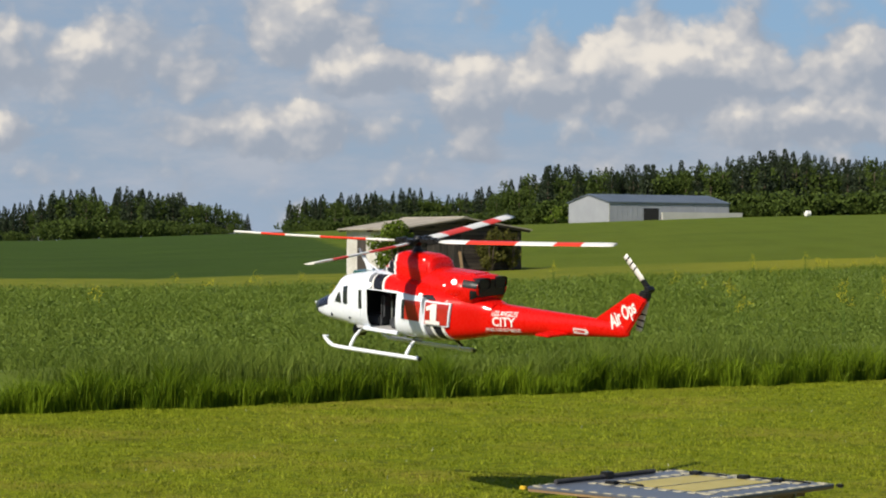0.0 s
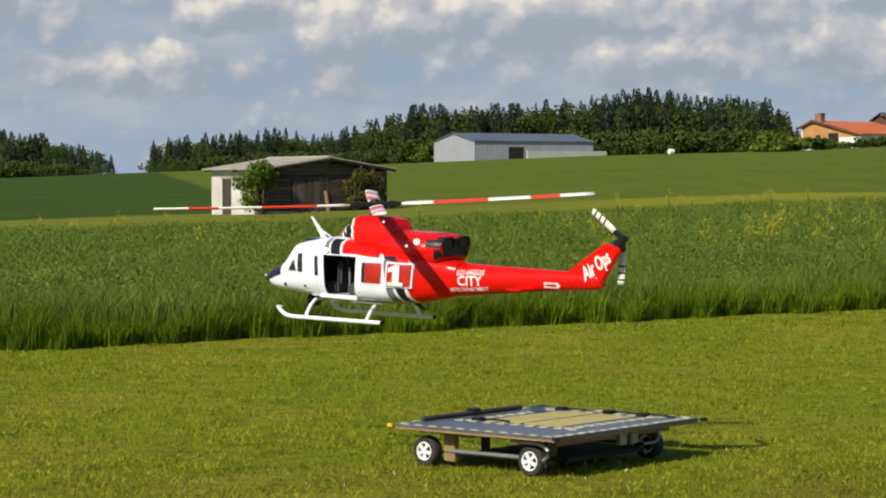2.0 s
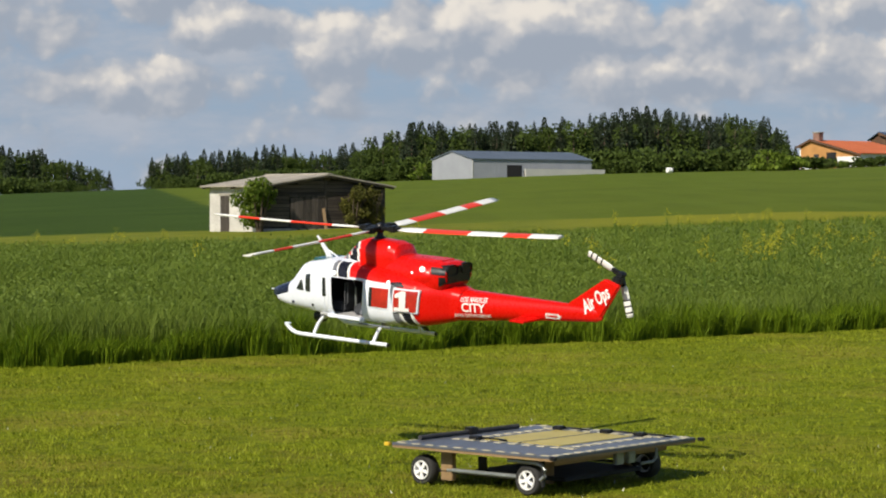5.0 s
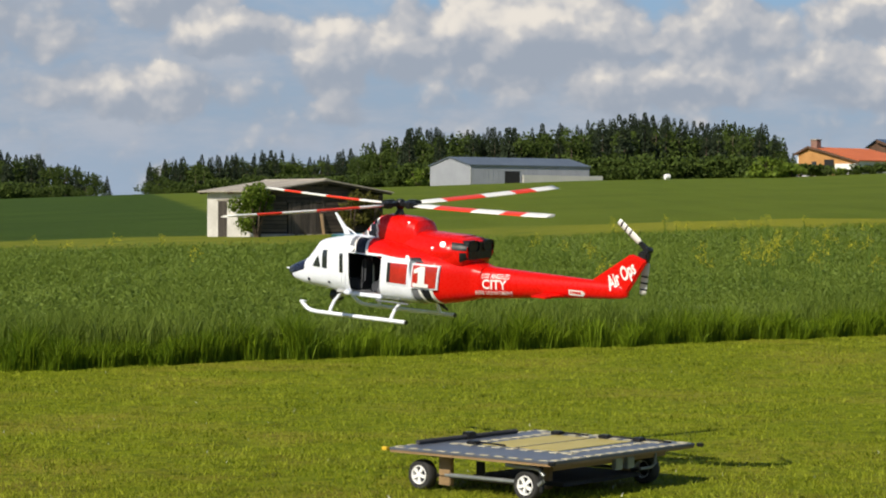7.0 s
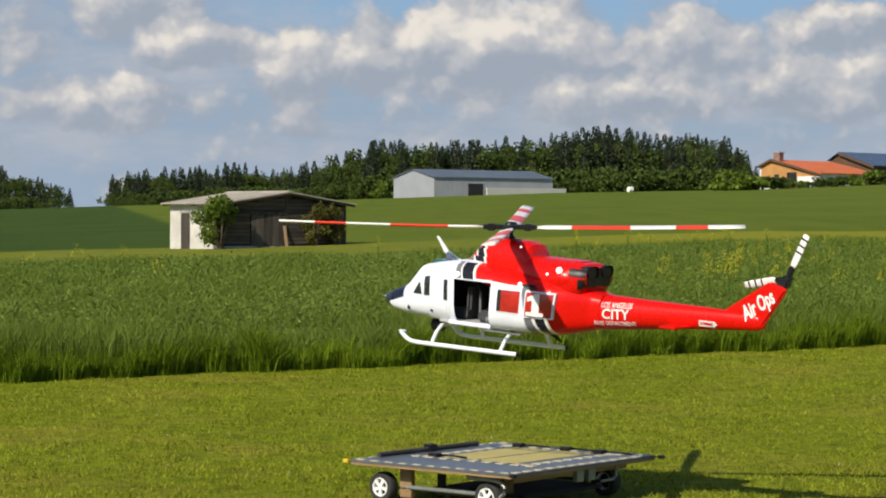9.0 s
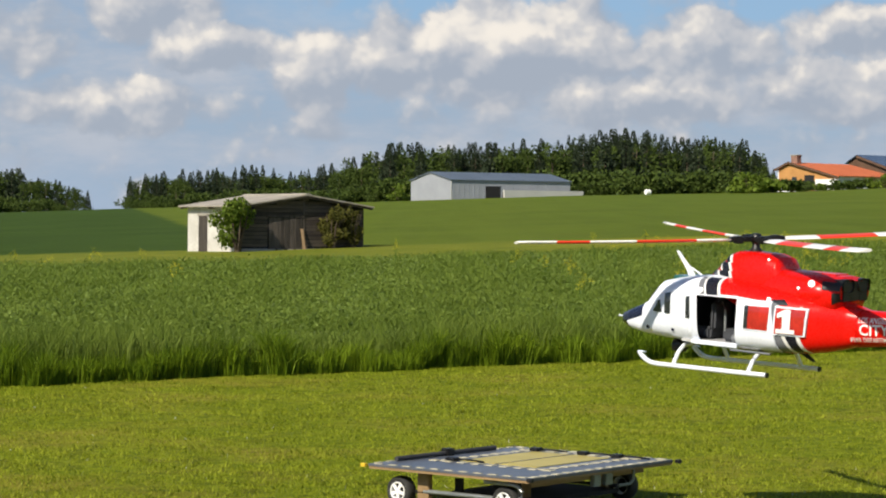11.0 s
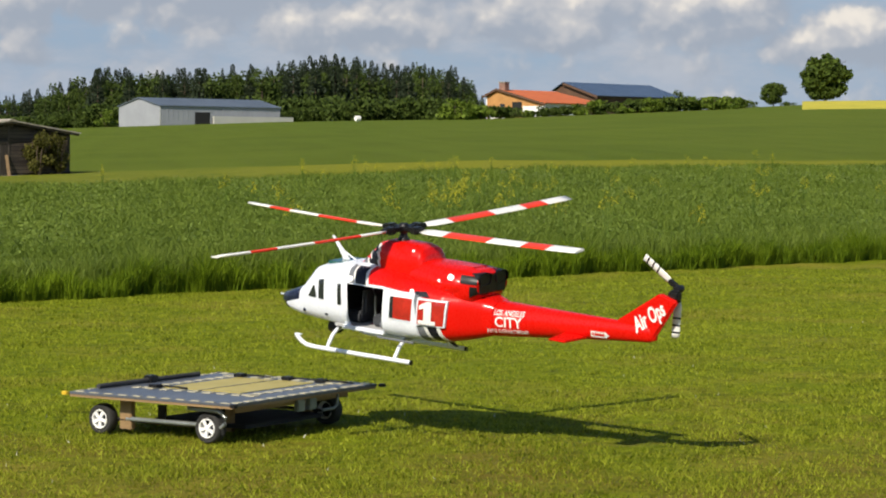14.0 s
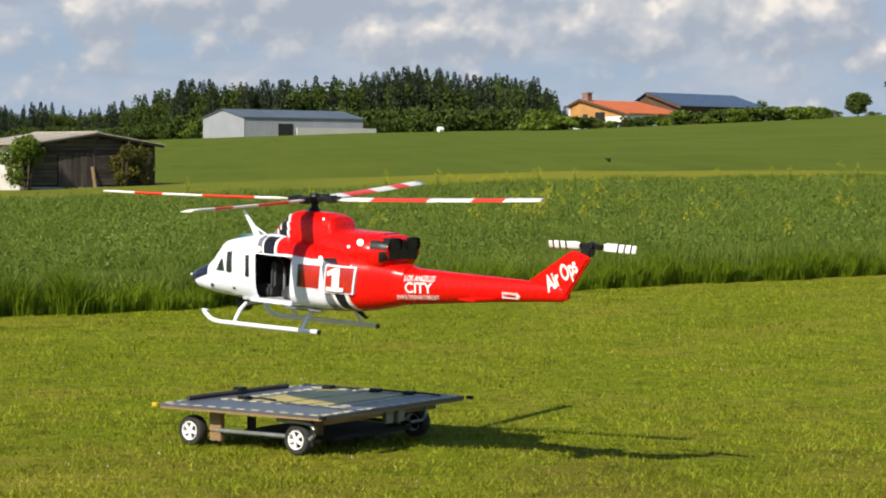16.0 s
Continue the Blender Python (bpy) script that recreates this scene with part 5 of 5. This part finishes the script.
def bush(x, y, h, r, leaves, label, material=BUSH_LEAF, group="", z=None, size=0.10, low=0.15):
    ob = new("bush")
    bm = bmesh.new()
    for k in range(7):
        a = k * 0.9 + rng.random()
        tube_bm([(0.05 * math.cos(a), 0.05 * math.sin(a), -0.2), (0.4 * r * math.cos(a), 0.4 * r * math.sin(a), h * 0.5), (0.6 * r * math.cos(a + 0.3), 0.6 * r * math.sin(a + 0.3), h * 0.8)], [0.02 * h, 0.012 * h, 0.004 * h], 5, bm)
    part("branchwork", bm, BARK, ob)
    m = 11
    cs = np.stack([rng.normal(0, 0.36 * r, m), rng.normal(0, 0.36 * r, m), h * rng.uniform(low, 0.82, m)], 1)
    rs = np.stack([r * rng.uniform(0.35, 0.6, m)] * 2 + [h * rng.uniform(0.14, 0.22, m)], 1)
    V, Q = leaf_cloud(cs, rs, leaves, size * r)
    V[:, 2] = np.maximum(V[:, 2], 0.02)
    soup("leaves", V, Q, material, ob)
    ob.matrix_world = pose(x, y, gz(x, y) if z is None else z)
    return tagged(ob, label, "bush", group)


broad_tree(side_at(1152, 565), 565, 6.9, 3.6, 5200, "small round green tree at the edge of a yellow field")
broad_tree(side_at(1249, 560), 560, 13.8, 7.0, 10000, "large broad green tree at the edge of a yellow field")
broad_tree(side_at(972, 575), 575, 6.2, 2.4, 1800, "green tree behind the farm roofs")
bush(side_at(-48, 545), 545, 4.2, 2.9, 700, "round light green bush beside the grey hall")
for s, h, r in ((1060, 2.4, 2.6), (1085, 3.0, 2.4), (1110, 2.2, 2.6), (1180, 2.0, 2.4)):
    bush(side_at(s, 590), 590, h, r, 380, "low dark bush on the far field edge", BROADLEAF, "bushes on the skyline")
# hedge in front of the farm
for k in range(46):
    s = 560 + 535 * k / 45 + rng.normal(0, 4)
    y = 498 + rng.uniform(0, 10)
    h = np.interp(s, [560, 640, 700, 800, 950, 1095], [4.8, 2.8, 1.5, 2.9, 3.6, 2.8]) * rng.uniform(0.75, 1.15)
    bush(side_at(s, y), y, h, h * rng.uniform(0.8, 1.15), 460, "green hedge bush in front of the farm", BUSH_LEAF if rng.random() < 0.6 else BROADLEAF, "hedge bushes by the farm", size=0.13)


# ---- wooden shed ----
def build_shed():
    shed = new("shed")
    L, W, he, hr, t = 7.6, 5.7, 2.42, 2.98, 0.14
    mid = L / 2
    front = part("front_wall", prism_bm([(0, -0.6), (L, -0.6), (L, he), (mid, hr), (0, he)], 0.02, t), DARK_GAP, shed, "dark weathered board wall")
    n = 13
    for k in range(n):
        z0, z1 = 0.34 + (hr - 0.36) * k / n, 0.34 + (hr - 0.36) * (k + 1) / n - 0.025
        zt = z1
        x0 = max(0, (zt - he) / (hr - he) * mid) if zt > he else 0
        pieces = ((x0, mid - 0.03), (mid + 0.03, L - x0))
        for a, b in pieces:
            if b - a < 0.2:
                continue
            if z0 < 1.92 and a < mid and k > -1:
                a2 = (a, 1.58) if z0 < 1.85 else (a, b)
                a, b = a2
            part("board", box_bm((a + 0.01, -0.015 - 0.01 * (k % 2), z0), (b - 0.01, 0.02, z1)), BOARD, front)
    part("corner_post", box_bm((mid - 0.05, -0.05, 0.2), (mid + 0.05, 0.02, hr - 0.05)), DOOR_BOARD, front)
    part("base_course", box_bm((0.0, -0.06, -0.6), (L, 0.02, 0.24), 0.02), STONE, shed, "pale stone base course", smooth=True)
    door = part("barn_door", box_bm((1.62, -0.02, 0.1), (mid - 0.08, 0.02, 1.90)), DARK_GAP, shed, "grey plank double door")
    for k in range(11):
        w = (mid - 0.10 - 1.64) / 11
        part("plank", box_bm((1.64 + w * k + 0.008, -0.05 - 0.006 * (k % 3), 0.05 + 0.03 * (k % 4)), (1.64 + w * (k + 1) - 0.008, -0.02, 1.84 + 0.03 * (k % 2))), DOOR_BOARD, door)
    part("lintel", box_bm((1.5, -0.08, 1.88), (mid - 0.02, 0.02, 2.02)), DOOR_BOARD, shed, "grey timber lintel")
    part("side_wall", box_bm((0.0, t, -0.6), (t, W, he)), PLASTER, shed, "pale plastered side wall")
    part("side_wall", box_bm((L - t, t, -0.6), (L, W, he)), BOARD, shed)
    part("rear_wall", prism_bm([(t, -0.6), (L - t, -0.6), (L - t, he), (mid, hr), (t, he)], W - t, W), BOARD, shed)
    sd = part("side_door", box_bm((-0.05, 3.55, 0.0), (-0.004, 4.45, 1.95), 0.01), DOOR_BOARD, shed, "grey boarded side door", smooth=True)
    part("door_head", box_bm((-0.07, 3.45, 1.95), (-0.004, 4.55, 2.08)), STONE, shed)
    for s in (-1, 1):
        n = 7
        for k in range(n):
            y0, y1 = -0.45 + (W + 0.8) * k / n, -0.45 + (W + 0.8) * (k + 1) / n - 0.015
            e = mid + s * (mid + 0.42)
            ze = he - 0.42 * (hr - he) / mid + 0.06
            bm = prism_bm([(mid, hr + 0.06), (e, ze), (e, ze + 0.07), (mid, hr + 0.13)], y0, y1)
            part("roof_sheet", bm, CEMENT_SHEET, shed, "weathered grey-brown roof sheet")
        for y in (-0.3, W * 0.5, W + 0.2):
            bm = prism_bm([(mid, hr - 0.06), (mid + s * (mid + 0.35), he - 0.16 - 0.35 * (hr - he) / mid + 0.10), (mid + s * (mid + 0.35), he + 0.06 - 0.35 * (hr - he) / mid), (mid, hr + 0.058)], y - 0.05, y + 0.05)
            part("rafter", bm, BOARD, shed)
    part("ridge_cap", prism_bm([(mid - 0.22, hr + 0.10), (mid, hr + 0.145), (mid + 0.22, hr + 0.10), (mid + 0.22, hr + 0.13), (mid, hr + 0.185), (mid - 0.22, hr + 0.13)], -0.46, W + 0.36), CEMENT_SHEET, shed)
    x, y = side_at(-326, 119), 119
    shed.matrix_world = pose(x, y, 0.12, 0, 0, 35)
    tagged(shed, "old wooden field shed with a low sheet roof", "shed")
    bm = prism_bm([(0, 0), (0.16, 0), (0.16, 1.25), (0, 1.25)], 0, 0.04)
    pl = part("leaning_plank", bm, PALE_BOARD)
    m = Matrix(shed.matrix_world)
    pl.matrix_world = m @ pose(3.55, -0.42, 0.08, -14, 0, 0)
    tagged(pl, "pale plank leaning against the shed", "plank")
    for lx, ly, h, r, lv, mat, lab in ((-0.45, -0.35, 3.2, 1.12, 4200, BUSH_LEAF, "leafy green bush at the shed's plastered corner"), (5.4, -0.4, 2.45, 0.85, 3600, CREEPER, "browning creeper on the shed's board wall"), (6.7, -0.35, 2.3, 0.8, 3000, CREEPER, "browning creeper at the shed's far corner")):
        p = m @ Vector((lx, ly, 0))
        bush(p.x, p.y, h, r, lv, lab, mat, z=gz(p.x, p.y) - 0.02, size=0.075, low=0.24 if lx < 0 else 0.2)


build_shed()


# ---- grey hall, farm ----
def building(name, s, y, turn, L, W, he, hr, wall_long, wall_gable, roof, label, category, apex=0.5, he_back=None, panels=10, over=0.5):
    """Gabled building. Its near corner stands at the origin; x runs along the ridge, y along the gable."""
    b = new(name)
    t = 0.3
    hb = he if he_back is None else he_back
    ya = W * apex
    part("long_wall", box_bm((0, 0, -2), (L, t, he)), wall_long, b)
    part("long_wall", box_bm((0, W - t, -2), (L, W, hb)), wall_long, b)
    for x in (0, L - t):
        part("gable_wall", prism_bm([(t, -2), (W - t, -2), (W - t, hb), (ya, hr), (t, he)], x, x + t, (1, 2, 0)), wall_gable, b)
    k1, k2 = (hr - he) / ya, (hr - hb) / (W - ya)
    for k in range(panels):
        x0, x1 = -over + (L + 2 * over) * k / panels, -over + (L + 2 * over) * (k + 1) / panels - 0.04
        part("roof_panel", prism_bm([(-over, he - over * k1), (ya, hr), (ya, hr + 0.22), (-over, he - over * k1 + 0.22)], x0, x1, (1, 2, 0)), roof, b)
        part("roof_panel", prism_bm([(W + over, hb - over * k2), (ya, hr), (ya, hr + 0.22), (W + over, hb - over * k2 + 0.22)], x0, x1, (1, 2, 0)), roof, b)
    x = side_at(s, y)
    b.matrix_world = pose(x, y, gz(x, y), 0, 0, turn)
    return tagged(b, label, category)


def hall():
    b = building("hall", 45, 550, 33, 35.5, 18, 4.55, 6.5, HALL_METAL, HALL_METAL, HALL_ROOF, "long grey sheet-metal hall with an open door", "hall", over=0.35, panels=14)
    # flat panel before the closed wall; its near-black colour paints the gateway's shade
    g = part("gate_opening", box_bm((10.0, -0.06, 0.0), (14.4, -0.01, 3.2)), DARK_GAP, b, "near-black panel painted as the shade in an open gateway")
    part("gate_frame", box_bm((9.8, -0.1, 3.2), (14.6, -0.01, 3.4)), HALL_METAL, g)
    part("plinth", box_bm((15.0, -0.9, -0.5), (39.0, -0.3, 2.3)), HALL_PALE, b, "pale low wall along the hall")
    for k in range(24):
        x = 0.7 + 1.45 * k
        if 9.6 < x < 14.8:
            continue
        part("wall_rib", box_bm((x, -0.05, 1.4 if x > 15 else 0.0), (x + 0.14, -0.002, 4.5)), HALL_METAL, b)
    part("corner_trim", box_bm((-0.08, -0.08, 0), (0.12, 0.0, 4.5)), HALL_PALE, b)
    part("wicket", box_bm((15.0, -0.08, 0.2), (15.7, -0.01, 1.9)), DARK_GAP, b)


def farm():
    h = building("farmhouse", 731, 520, 42, 21.5, 17.6, 3.1, 6.2, RENDER_WHITE, OCHRE, CLAY, "farmhouse with a red tiled roof and ochre gable", "house", apex=0.80, he_back=4.8, panels=12, over=0.6)
    part("white_gable_front", box_bm((-0.25, 0.4, -1), (-0.02, 6.5, 2.4)), RENDER_WHITE, h, "white rendered lower wall")
    # no recess is cut: a near-black slab on the gable paints the porch's shade
    part("porch_shade_panel", box_bm((-0.22, 6.9, 0.0), (-0.02, 9.6, 3.4)), DARK_GAP, h, "near-black panel painted as the shade of a porch recess")
    part("white_gable_front", box_bm((-0.25, 10.2, -1), (-0.02, 16.8, 1.2)), RENDER_WHITE, h)
    for x in (3.0, 7.0, 11.0, 15.0):
        w = part("window", box_bm((x, -0.12, 0.9), (x + 1.3, -0.01, 2.2)), PANE, h, "dark window")
        part("window_frame", box_bm((x - 0.1, -0.08, 0.75), (x + 1.4, -0.005, 0.9)), RENDER_WHITE, w)
    w = part("window", box_bm((-0.12, 12.0, 1.8), (-0.01, 13.4, 3.0)), PANE, h)
    for a, b2 in (((-0.6, 3.0), (14.08, 6.35)),):
        bm = prism_bm([(a[0], a[1] - 0.5), (b2[0], b2[1] - 0.25), (b2[0], b2[1] + 0.25), (a[0], a[1] - 0.05)], -0.75, -0.55, (1, 2, 0))
        part("verge_board", bm, BROWN, h, "dark brown verge board")
    bm = prism_bm([(14.08, 6.1), (18.2, 4.4), (18.2, 4.85), (14.08, 6.6)], -0.75, -0.55, (1, 2, 0))
    part("verge_board", bm, BROWN, h)
    ch = part("chimney", box_bm((0.8, 12.6, 4.6), (2.4, 14.4, 8.0), 0.05), BRICKY, h, "broad brick chimney", smooth=True)
    part("chimney_cap", box_bm((0.65, 12.45, 8.0), (2.55, 14.55, 8.2)), STONE, ch)
    b = building("barn", 825, 548, 40, 34, 13, 4.4, 7.6, BROWN, BROWN, SOLAR, "barn with dark blue solar roof behind the farmhouse", "barn", apex=0.78, he_back=6.0, panels=14, over=0.7)
    bm = prism_bm([(-0.7, 3.6), (10.1, 7.1), (10.1, 7.65), (-0.7, 4.2)], -0.85, -0.7, (1, 2, 0))
    part("verge_board", bm, BROWN, b)


hall()
farm()
# wrapped bale in the field
bm = lathe_bm([(0.0, -0.6), (0.5, -0.6), (0.62, -0.5), (0.62, 0.5), (0.5, 0.6), (0, 0.6)], 0, 20)
bale = part("wrapped_bale", bm, RENDER_WHITE, smooth=True)
bale.matrix_world = pose(side_at(393, 498), 498, gz(side_at(393, 498), 498) + 0.62, 0, 0, 30)
tagged(bale, "white wrapped round bale lying at the field's edge", "bale")
# flowering field on the skyline
xs = np.linspace(side_at(1206, 520), side_at(1900, 520), 40)
V, Q = [], []
for i, x in enumerate(xs):
    for y in (415, 460, 510, 556):
        V.append((x * y / 520, y, gz(x * y / 520, y) + (0.9 if y > 420 else -0.1)))
for i in range(39):
    for j in range(3):
        Q.append((i * 4 + j, (i + 1) * 4 + j, (i + 1) * 4 + j + 1, i * 4 + j + 1))
tagged(soup("flower_field", np.array(V), np.array(Q), YELLOW_FIELD), "yellow flowering rape field on the far rise", "field", kind="structure")


# ---- insects that cross the view ----
def insect(length):
    ob = new("insect")
    bm = bmesh.new()
    bmesh.ops.create_uvsphere(bm, u_segments=12, v_segments=8, radius=1)
    for v in bm.verts:
        v.co = Vector((v.co.x * length * 0.5, v.co.y * length * 0.2, v.co.z * length * 0.2))
    part("body", bm, INSECT, ob, smooth=True)
    for s in (1, -1):
        bm = prism_bm([(0.1 * length, 0.1 * s * length), (-0.1 * length, 0.75 * s * length), (-0.4 * length, 0.65 * s * length), (-0.2 * length, 0.1 * s * length)], 0.1 * length, 0.13 * length, (0, 1, 2))
        part("wing", bm, INSECT, ob)
    return tagged(ob, "small dark insect flying through the air", "insect")


insects = [insect(0.024), insect(0.012)]

# ---- what moves ----
# t, x, y, z, roll, pitch, heading of the helicopter
FLIGHT = (
    (0, -1.090, 14.911, 1.739, -4.0, -5.3, 142.5),
    (0.5, -0.858, 15.124, 1.666, -2.1, -3.5, 142.9),
    (1, -0.624, 15.065, 1.607, -1.7, -2.5, 143.0),
    (1.5, -0.540, 14.720, 1.531, -1.9, -2.2, 142.9),
    (2, -0.479, 14.501, 1.579, -1.2, -2.2, 143.0),
    (2.5, -0.382, 14.919, 1.565, -0.2, -2.8, 143.6),
    (3, -0.312, 15.639, 1.393, -1.1, -3.9, 144.1),
    (3.5, -0.298, 15.328, 1.407, -3.7, -4.8, 144.3),
    (4, -0.380, 15.294, 1.495, -5.2, -4.8, 144.8),
    (4.2, -0.409, 15.293, 1.513, -5.4, -4.6, 145.1),
    (6.3, -0.468, 14.902, 1.622, -3.9, -5.2, 145.2),
    (6.5, -0.429, 14.903, 1.663, -3.6, -5.1, 144.9),
    (7, -0.303, 14.835, 1.721, -2.9, -4.7, 144.6),
    (7.5, -0.127, 14.707, 1.753, -2.3, -4.3, 144.9),
    (8, 0.073, 14.321, 1.760, -2.0, -4.3, 145.1),
    (8.5, 0.297, 14.005, 1.638, -1.7, -4.6, 144.6),
    (9, 0.608, 13.741, 1.658, -1.8, -4.6, 143.8),
    (9.5, 0.956, 13.573, 1.671, -3.2, -4.2, 143.8),
    (11.8, 2.145, 12.485, 1.516, -0.3, -2.7, 136.9),
    (12, 2.193, 12.476, 1.462, -0.6, -2.3, 136.9),
    (12.5, 2.226, 12.690, 1.304, -1.7, -1.3, 136.0),
    (13, 2.068, 12.753, 1.321, -3.1, -1.0, 134.8),
    (13.5, 1.850, 12.954, 1.367, -4.0, -2.7, 135.2),
    (14, 1.604, 13.319, 1.245, -4.7, -5.1, 136.4),
    (14.5, 1.356, 13.457, 1.248, -4.5, -6.3, 137.7),
    (15, 1.090, 13.390, 1.290, -2.6, -5.9, 138.5),
    (15.5, 0.842, 13.337, 1.361, -0.7, -4.4, 138.6),
    (16, 0.555, 13.035, 1.494, -0.5, -3.0, 138.6),
)
# quarter-turn phase of the four-bladed rotor, and lean of the tail rotor, by time
ROTOR_PHASE = ((0, 14), (0.5, 74), (1, 80), (1.5, 50), (2, 40), (2.5, 76), (3, 80), (3.5, 20), (4, 17), (6.5, 67), (7, 77), (7.5, 37), (8, 52), (8.5, 29), (9, 29),
               (9.5, 73), (12, 44), (12.5, 26), (13, 22), (13.5, 58), (14, 80), (14.5, 30), (15, 40), (15.5, 7), (16, 11))
TAIL_LEAN = ((0, 45, 165), (0.5, 90, 284), (1, 57, 187), (1.5, 25, 150), (2, 54, 178), (2.5, 58, 186), (3, 44, 172), (3.5, 45, 168), (4, 55, 183), (6.5, 80, 214), (7, 53, 175),
             (7.5, 22, 145), (8, 90, 265), (8.5, 14, 135), (9, -22, 104), (9.5, 91, 284), (12, 45, 170), (12.5, 40, 165), (13, 50, 170), (13.5, 39, 158), (14, 56, 178), (14.5, 26, 148),
             (15, 17, 138), (15.5, -28, 101), (16, 92, 270))


def spin(marks, fold, rate):
    """Degrees at every frame for a rotor that turns at about rate degrees a second and stands at the marked phase (modulo fold)."""
    total = [(marks[0][0], marks[0][1])]
    for (t0, p0), (t1, p1) in zip(marks, marks[1:]):
        want = total[-1][1] + rate * (t1 - t0)
        total.append((t1, p1 + fold * round((want - p1) / fold)))
    ts, vs = zip(*total)
    return [(k / FPS, float(np.interp(k / FPS, ts, vs))) for k in range(int(16 * FPS) + 1)]


def in_view(px, py, dist, heading, tilt):
    """A place dist metres off, at a bearing and height within the view."""
    h, p = radians(heading - px), radians(tilt + py)
    return Vector((-math.sin(h) * math.cos(p), math.cos(h) * math.cos(p), math.sin(p))) * dist + Vector((0, 0, 1.7))


def motions():
    walk(helicopter, [(r[0], pose(*r[1:])) for r in FLIGHT])
    walk(main_rotor, [(t, pose(0, 0, 0, -2, 2, 0) @ pose(0, 0, 0, 0, 0, a)) for t, a in spin(ROTOR_PHASE, 90, 2160)])
    for k, blade in enumerate(tail_blades):
        walk(blade, [(t, pose(0, 0, 0, 0, -90 + a, 0)) for t, a in spin([(row[0], row[1 + k]) for row in TAIL_LEAN], 360, 2160)])
    a, b = insects
    walk(a, [(t, Matrix.Translation(in_view(*p)) @ pose(0, 0, 0, 20, -25, 150)) for t, p in
             ((0.0, (24, 12, 4, 0.22, -0.75)), (1.4, (14.5, 6, 4, 0.22, -0.75)), (1.5, (8.97, 4.47, 4, 0.22, -0.75)), (1.6, (3.5, 9.5, 4, 0.22, -0.75)), (16.0, (-40, 40, 4, 0.22, -0.75)))])
    walk(b, [(t, Matrix.Translation(in_view(*p)) @ pose(0, 0, 0, 0, 30, 30)) for t, p in
             ((0.0, (40, 5, 4, -5.62, -2.16)), (15.9, (16, 1.5, 4, -5.62, -2.16)), (16.0, (4.22, 2.31, 4, -5.62, -2.16)))])


motions()
